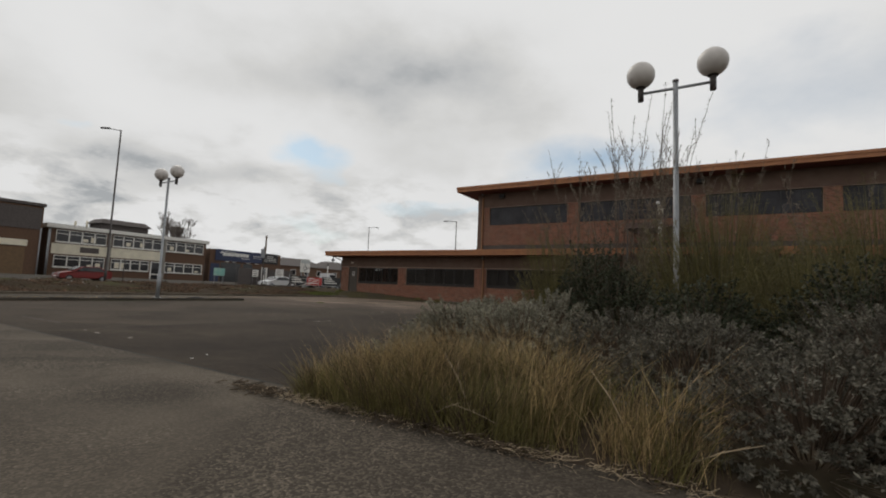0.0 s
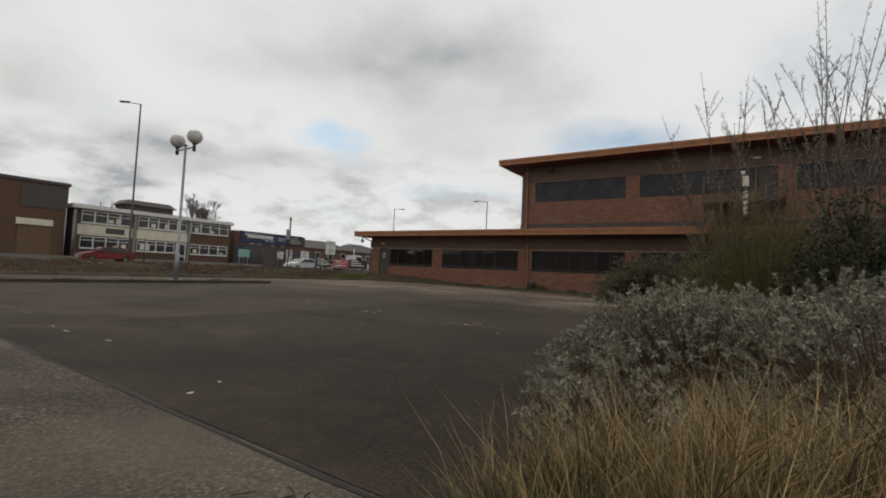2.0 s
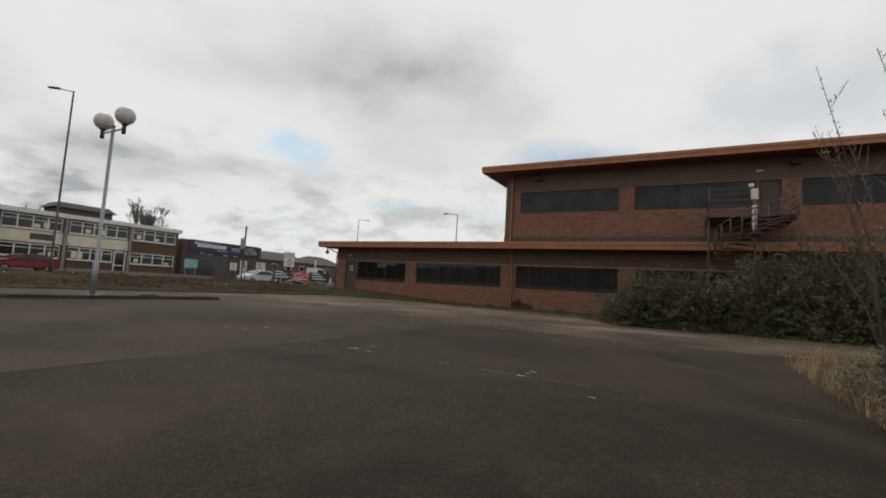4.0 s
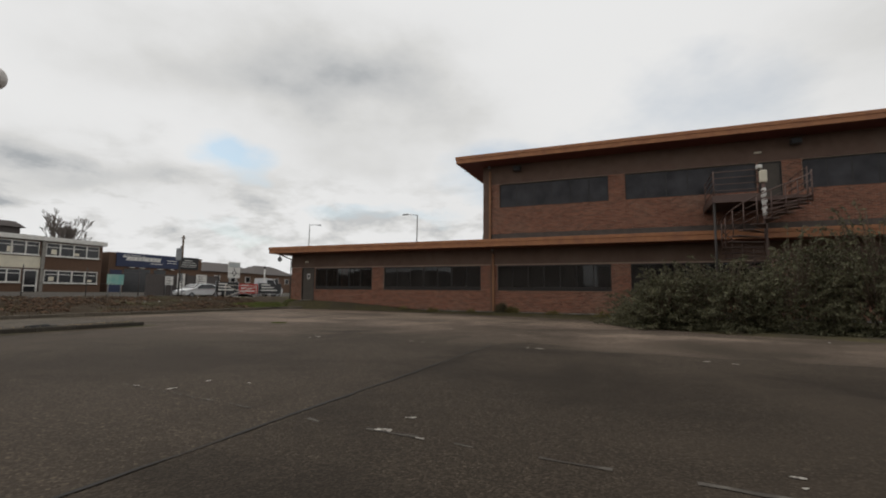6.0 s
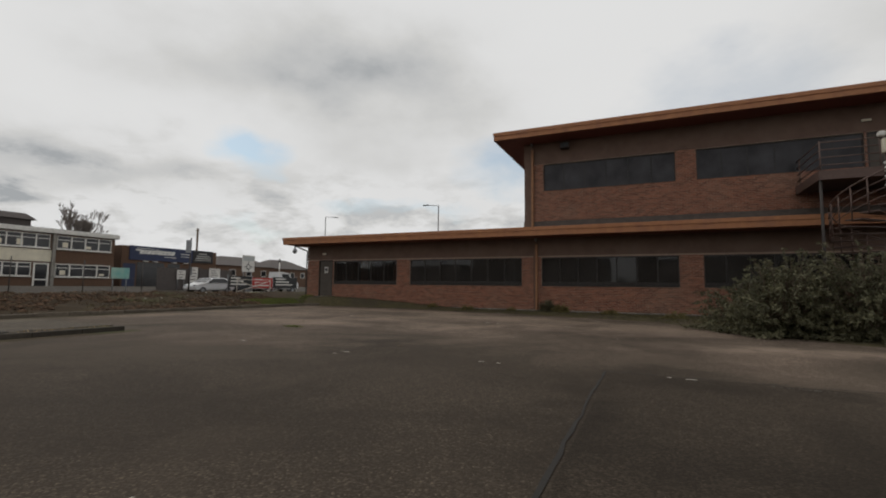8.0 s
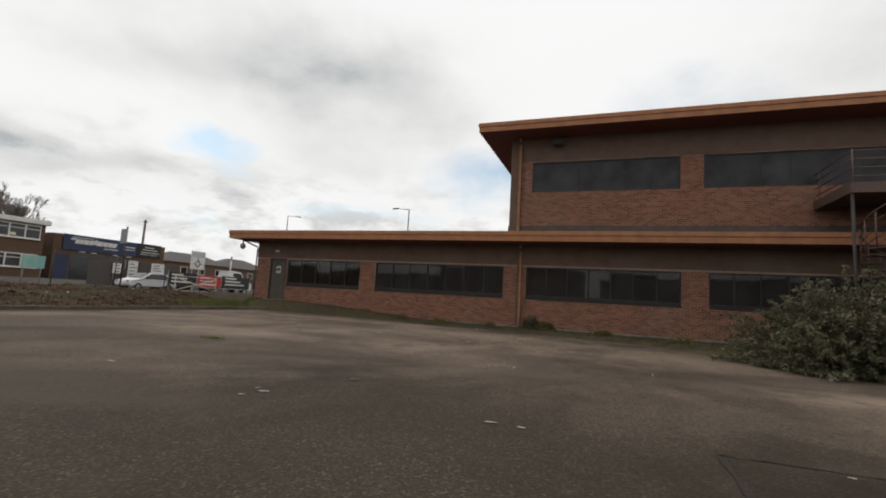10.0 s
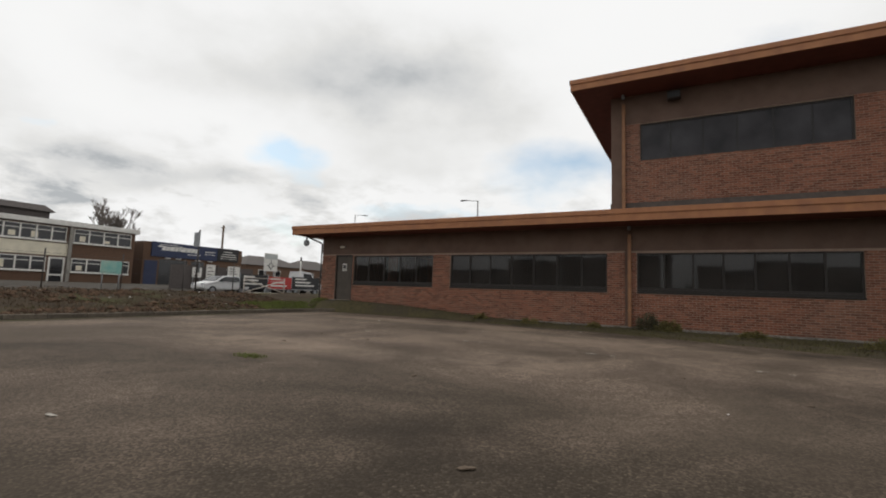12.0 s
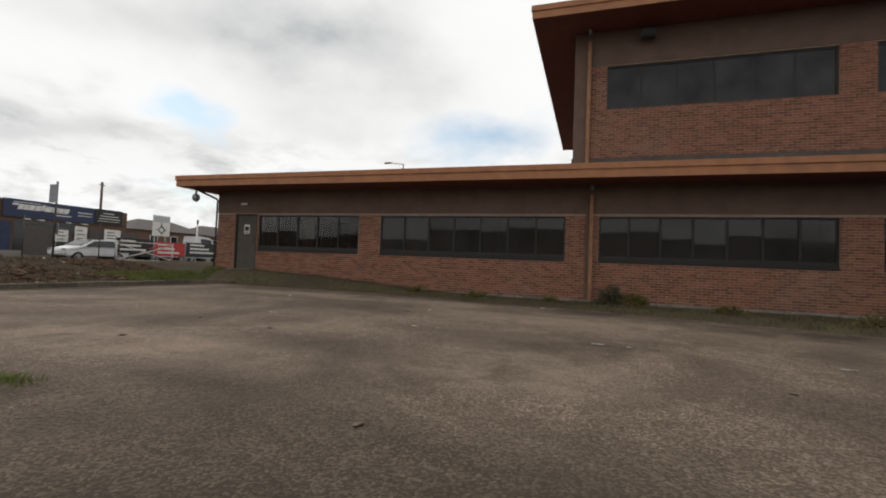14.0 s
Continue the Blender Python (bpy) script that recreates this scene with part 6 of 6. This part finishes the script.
def house(x, y, w, d, eave, ridge, label):
    h = thing("house", label, "house", "far houses", at=(x, y, GZ - 0.2))
    part("wall", boxes((-d, 0, 0, w, 0, eave)), M_FARBRICK, h)
    bm = bmesh.new()
    o = 0.4
    c = [bm.verts.new(p) for p in ((-d - o, -o, eave), (o, -o, eave), (o, w + o, eave), (-d - o, w + o, eave))]
    r = [bm.verts.new((-d / 2, d * 0.45, ridge)), bm.verts.new((-d / 2, w - d * 0.45, ridge))]
    bm.faces.new((c[0], c[1], r[0])), bm.faces.new((c[1], c[2], r[1], r[0])), bm.faces.new((c[2], c[3], r[1])), bm.faces.new((c[3], c[0], r[0], r[1])), bm.faces.new(c[::-1])
    part("roof", bm, M_SLATE, h, "hipped slate roof")
    for k in range(3):
        yk = w * (0.2 + 0.27 * k)
        wn = part("window", boxes((0.0, 0.06, yk, yk + 1.3, eave - 1.9, eave - 0.7)), M_WHITE, h)
        part("pane", boxes((0.061, 0.07, yk + 0.1, yk + 1.2, eave - 1.8, eave - 0.8)), M_DARKPANE, wn)


house(-80, 65.5, 13.5, 8, 4.3, 6.2, "low brick house with a hipped slate roof")
house(-82, 80.0, 12, 8, 4.3, 6.4, "low brick house with a hipped slate roof")
house(-60, 82.0, 16, 9, 3.8, 5.9, "low brick house with a hipped slate roof")
house(-100, 96.0, 18, 9, 4.6, 7.4, "low brick house with a hipped slate roof")


# -- vehicles --
def car(x, y, z, rz, mat, label, van=False):
    c = thing("van" if van else "car", label, "van" if van else "car", "vehicles on the street", at=(x, y, z), rz=rz)
    if van:
        L_, W, prof = 5.4, 1.95, [(-2.7, 0.45), (2.55, 0.45), (2.7, 0.75), (2.62, 1.15), (1.9, 1.35), (1.25, 2.2), (0.0, 2.3), (-0.05, 2.3), (-0.1, 0.95), (-2.7, 0.95)]
    else:
        L_, W, prof = 4.1, 1.72, [(-2.0, 0.35), (1.95, 0.35), (2.06, 0.55), (1.98, 0.78), (1.1, 0.98), (0.35, 1.42), (-0.9, 1.47), (-1.75, 1.12), (-2.05, 0.95), (-2.06, 0.55)]
    bm = bmesh.new()
    sides = []
    for s in (-1, 1):
        sides.append([bm.verts.new((px, s * W / 2 * (0.86 if pz > 1.2 else 1.0), pz)) for px, pz in prof])
    bm.faces.new(sides[0])
    bm.faces.new(sides[1][::-1])
    n = len(prof)
    for i in range(n):
        bm.faces.new((sides[0][i], sides[1][i], sides[1][(i + 1) % n], sides[0][(i + 1) % n]))
    bmesh.ops.recalc_face_normals(bm, faces=bm.faces[:])
    bmesh.ops.bevel(bm, geom=bm.edges[:], offset=0.06, segments=2, affect="EDGES")
    part("body", bm, mat, c)
    for s in (-1, 1):
        yb = s * (W / 2 + 0.003)
        if van:
            q = [(0.15, 1.35), (1.55, 1.35), (1.15, 2.05), (0.15, 2.1)]
        else:
            q = [(-1.5, 1.02), (0.85, 1.0), (0.28, 1.36), (-0.9, 1.40)]
        bm = bmesh.new()
        pts_ = [Vector((px, yb * (1.0 if pz < 1.2 else 0.9), pz)) for px, pz in q]
        v0 = [bm.verts.new(p) for p in pts_]
        v1 = [bm.verts.new(p + Vector((0, s * 0.012, 0))) for p in pts_]
        bm.faces.new(v1)
        bm.faces.new(v0[::-1])
        for i in range(4):
            bm.faces.new((v0[i], v0[(i + 1) % 4], v1[(i + 1) % 4], v1[i]))
        bmesh.ops.recalc_face_normals(bm, faces=bm.faces[:])
        part("side_window", bm, M_DARKPANE, c)
        for px in ((-1.75, 1.7) if van else (-1.3, 1.3)):
            wl = part("wheel", bars([[(px, s * (W / 2 - 0.2), 0.31), (px, s * (W / 2 + 0.02), 0.31)]], 0.31, 18), M_RUBBER, c)
            part("rim", bars([[(px, s * (W / 2 + 0.021), 0.31), (px, s * (W / 2 + 0.03), 0.31)]], 0.2, 14), M_GALV, wl)
        part("headlight", boxes(((L_ / 2 - 0.2), (L_ / 2 - 0.02), s * W * 0.36 - 0.14, s * W * 0.36 + 0.14, 0.66, 0.8)), M_GALV, c)
        part("mirror", boxes((1.0 if van else 0.55, 1.15 if van else 0.7, s * (W / 2 + 0.02), s * (W / 2 + 0.16), 1.25 if van else 0.98, 1.5 if van else 1.12)), M_BLACK, c)
    # sloping windscreen just proud of the body
    (xa, za), (xb, zb) = ((1.86, 1.40), (1.30, 2.14)) if van else ((1.04, 1.03), (0.42, 1.39))
    bm = bmesh.new()
    for dx, dz in ((0.0, 0.0), (0.03, 0.03)):
        bm.faces.new([bm.verts.new((px + dx, py, pz + dz)) for px, py, pz in ((xa, -W * 0.42, za), (xa, W * 0.42, za), (xb, W * 0.38, zb), (xb, -W * 0.38, zb))])
    bmesh.ops.bridge_loops(bm, edges=bm.edges[:])
    part("windscreen", bm, M_DARKPANE, c)
    part("number_plate", boxes((L_ / 2 + 0.03, L_ / 2 + 0.045, -0.26, 0.26, 0.45, 0.56)), M_WHITE, c)
    if van:
        part("flatbed", boxes((-2.7, -0.2, -0.97, 0.97, 0.96, 1.06), bevel=0.01), M_STEELDARK, c, "dark flatbed floor")
        for yy in (-0.97, 0.94):
            part("dropside", boxes((-2.68, -0.22, yy, yy + 0.03, 1.062, 1.42), bevel=0.005), M_GALV, c, "grey metal dropside")
        part("tailboard", boxes((-2.70, -2.681, -0.97, 0.97, 1.062, 1.42), bevel=0.004), M_GALV, c)


for k, (x, y) in enumerate(((-52.5, 48.5), (-53.0, 52.5), (-52.2, 45.0))):
    car(x, y, terrain_h(x, y), 80 + 6 * k, M_CARGREY if k != 1 else M_CARWHITE, "dark parked car beyond the banners" if k != 1 else "white parked car beyond the banners")
car(-47.0, 38.2, terrain_h(-47, 38.2), -90, M_CARWHITE, "white hatchback car on the street")
car(-50.8, 19.6, terrain_h(-50.8, 19.6), -90, M_CARRED, "red hatchback car on the street")
car(-47.5, 46.6, terrain_h(-47.5, 46.6), 90, M_CARWHITE, "white flatbed pickup with grey dropsides on the street", True)

# -- mesh fence on the verge --
fence = thing("mesh_fence", "thin dark steel mesh fence with posts", "fence")
FX = -37.2
for y in range(17, 33, 3):
    g = terrain_h(FX, y) - 0.05
    part("post", bars([[(FX, y, g), (FX, y, 2.35)]], 0.025, 6), M_STEELDARK, fence)
    if y < 32:
        rows_ = [[(FX, y, z_), (FX, y + 3, z_)] for z_ in (0.75, 1.45, 2.15)]
        part("mesh_panel", bars(rows_, 0.006, 3), M_STEELDARK, fence)


def bare_tree(x, y, h, seed, z0=0.5):
    rs_ = random.Random(seed)
    t = thing("bare_tree", "bare grey tree with a fine twiggy crown", "tree", "bare trees", at=(x, y, z0))
    limbs, fine = [], []

    def grow(p, d, l, r, depth):
        q = p + d * l
        (limbs if depth < 3 else fine).append(([p, (p + q) / 2 + Vector((rs_.uniform(-.04, .04) * l, rs_.uniform(-.04, .04) * l, 0)), q], r))
        if depth == 6:
            return
        for k in range(3 if depth else 5):
            nd = (d + Vector((rs_.uniform(-1, 1), rs_.uniform(-1, 1), rs_.uniform(0.2, 1.1))) * 0.42).normalized()
            grow(p.lerp(q, rs_.uniform(0.7, 1.0)), nd, l * rs_.uniform(0.58, 0.78), r * 0.58, depth + 1)
    grow(Vector((0, 0, 0)), Vector((0, 0, 1)), h * 0.30, h * 0.024, 0)
    bm = bmesh.new()
    for p, r in limbs[:1]:
        tube(bm, p, [r * 1.2, r, r * 0.8], 8)
    part("trunk", bm, M_FARTWIG, t)
    bm = bmesh.new()
    for p, r in limbs[1:]:
        tube(bm, p, [r, r * 0.8, r * 0.6], 5, False)
    part("limbs", bm, M_FARTWIG, t)
    vs, fs = [], []
    for p, r in fine:
        a, q = p[0], p[2]
        d = (q - a)
        s_ = d.orthogonal().normalized() * max(r, 0.032)
        s2 = d.cross(s_).normalized() * max(r, 0.032)
        b0 = len(vs)
        vs.extend([tuple(a + s_), tuple(a - s_ + s2), tuple(a - s_ - s2), tuple(q)])
        fs.extend([(b0, b0 + 1, b0 + 3), (b0 + 1, b0 + 2, b0 + 3), (b0 + 2, b0, b0 + 3)])
    from_lists("crown", vs, fs, M_FARTWIG, t)


bare_tree(-95, 51.5, 15.4, 2)
bare_tree(-97, 53.5, 14.6, 3)
bare_tree(-104, 36.0, 10.5, 4)
# far low roofs and woods on the horizon
rs = random.Random(12)
vs, fs = [], []
for k in range(2600):
    a = rs.uniform(0, 2 * math.pi)
    r = rs.uniform(260, 330)
    hh = 5 + 4 * noise.noise((math.cos(a) * 6, math.sin(a) * 6, 0)) + rs.uniform(0, 2.5)
    x, y = math.cos(a) * r, math.sin(a) * r
    for j in range(5):
        c_ = Vector((x + rs.uniform(-5, 5), y + rs.uniform(-5, 5), hh * rs.uniform(0.1, 1)))
        b0 = len(vs)
        for i in range(3):
            vs.append(tuple(c_ + Vector((rs.uniform(-3, 3), rs.uniform(-3, 3), rs.uniform(-2, 2)))))
        fs.append((b0, b0 + 1, b0 + 2))
tagged(from_lists("far_woods", vs, fs, M_DARKLEAF), "dark line of far woods on the horizon", "woods", kind="stuff")

# plain blocks that close the place behind the walk
for x0, x1, h in ((-95, -46, 5.6), (-43, -17, 7.2), (-13, 60, 6.4)):
    back = thing("warehouse", "plain brown brick warehouse behind the car park", "building", "warehouses", at=(x0, -42, 0))
    part("wall", boxes((0, x1 - x0, 0, 11, 0, h)), M_BROWNBRICK, back)
    part("roof_edge", boxes((-0.2, x1 - x0 + 0.2, -0.2, 11.2, h + 0.005, h + 0.35)), M_SLATE, back)


# the far row stands well back from the street; sizes and distances go up together
def set_back(ob, k):
    c = Vector((-10.0, 9.0, 1.05))
    ob.matrix_basis = Matrix.Translation(c) @ Matrix.Diagonal((k, k, k, 1)) @ Matrix.Translation(-c) @ ob.matrix_basis


for ob, k in ((off, 1.16), (tow, 1.16), (low, 1.16), (shop, 1.22), (tp, 1.22), (rsn, 1.5)):
    set_back(ob, k)
for ob in list(scene.collection.objects):
    if ob.parent is None and ob.name.split(".")[0] in ("house", "bare_tree"):
        set_back(ob, 1.25)


# ---- brick courses, proud of the mortar ----
def lay_bricks(x0, x1, z0, z1, holes, single=None):
    """Brick rectangles in running bond round the openings: (x0, x1, z0, z1)."""
    rows_ = []
    course, length, joint = 0.075, 0.225, 0.013
    for j in range(int((z1 - z0) / course)):
        za = z0 + j * course
        zb = za + course - joint
        cuts = sorted((h[0], h[1]) for h in holes if h[2] < zb - 0.01 and h[3] > za + 0.01)
        spans, at = [], x0
        for a, c in cuts:
            if a > at:
                spans.append((at, a))
            at = max(at, c)
        if at < x1:
            spans.append((at, x1))
        for a, c in spans:
            k = math.floor((a - x0) / length) - 1
            while True:
                bx = x0 + k * length + (length / 2 if j % 2 else 0)
                k += 1
                if bx >= c:
                    break
                p, q = max(bx, a + 0.002), min(bx + length - joint, c - 0.002)
                if q - p > 0.03:
                    rows_.append((p, q, za, zb))
    return rows_


def brick_mesh(rows_, name, parent):
    rng = np.random.default_rng(len(rows_))
    R = np.array(rows_)
    n = len(R)
    y0 = F - BRICK_INSET - rng.uniform(-0.002, 0.003, n)
    e = 0.003
    P = []
    for (ix, iz) in ((0, 2), (1, 2), (1, 3), (0, 3)):
        P.append(np.stack([R[:, ix], np.full(n, F + 0.004), R[:, iz]], 1))
    for (ix, iz) in ((0, 2), (1, 2), (1, 3), (0, 3)):
        sx = e if ix == 0 else -e
        sz = e if iz == 2 else -e
        P.append(np.stack([R[:, ix] + sx, y0, R[:, iz] + sz], 1))
    V = np.stack(P, 1).reshape(-1, 3)
    b0 = np.arange(n)[:, None] * 8
    fs = []
    for q in ((4, 5, 6, 7), (0, 1, 5, 4), (1, 2, 6, 5), (2, 3, 7, 6), (3, 0, 4, 7)):
        fs.append(np.concatenate([b0 + i for i in q], 1))
    ob = from_lists(name, V.tolist(), np.concatenate(fs).tolist(), M_BRICK, parent)
    return tagged(ob, "", "", "", "stuff")


def near_one(r):
    return -15.0 < r[0] < -10.4 and r[3] < 1.27 and abs((r[1] - r[0]) - 0.212) < 0.002


courses_low = lay_bricks(LX0, 12.0, 0.13, 2.74, LOW + [DOOR1])
courses_up = lay_bricks(UX0, 12.0, 4.445, 7.30, UP + [DOOR2])
brick_mesh([r for r in courses_low if not near_one(r)], "brickwork", lower)
brick_mesh(courses_up, "brickwork", upper)
single = bmesh.new()
e_ = 0.003
lo_ = [single.verts.new(p) for p in ((0, 0.004, 0), (0.212, 0.004, 0), (0.212, 0.004, 0.062), (0, 0.004, 0.062))]
hi_ = [single.verts.new(p) for p in ((e_, -BRICK_INSET, e_), (0.212 - e_, -BRICK_INSET, e_), (0.212 - e_, -BRICK_INSET, 0.062 - e_), (e_, -BRICK_INSET, 0.062 - e_))]
single.faces.new(hi_)
for i in range(4):
    single.faces.new((lo_[i], lo_[(i + 1) % 4], hi_[(i + 1) % 4], hi_[i]))
me_brick = bpy.data.meshes.new("brick")
single.to_mesh(me_brick)
single.free()
me_brick.materials.append(M_BRICK_ONE)
rs = random.Random(77)
for r in courses_low:
    if near_one(r):
        ob = new("brick", me_brick)
        ob.parent = lower
        ob.matrix_basis = pose(r[0], F + rs.uniform(-0.002, 0.003), r[2], 0, 0, rs.uniform(-0.5, 0.5))
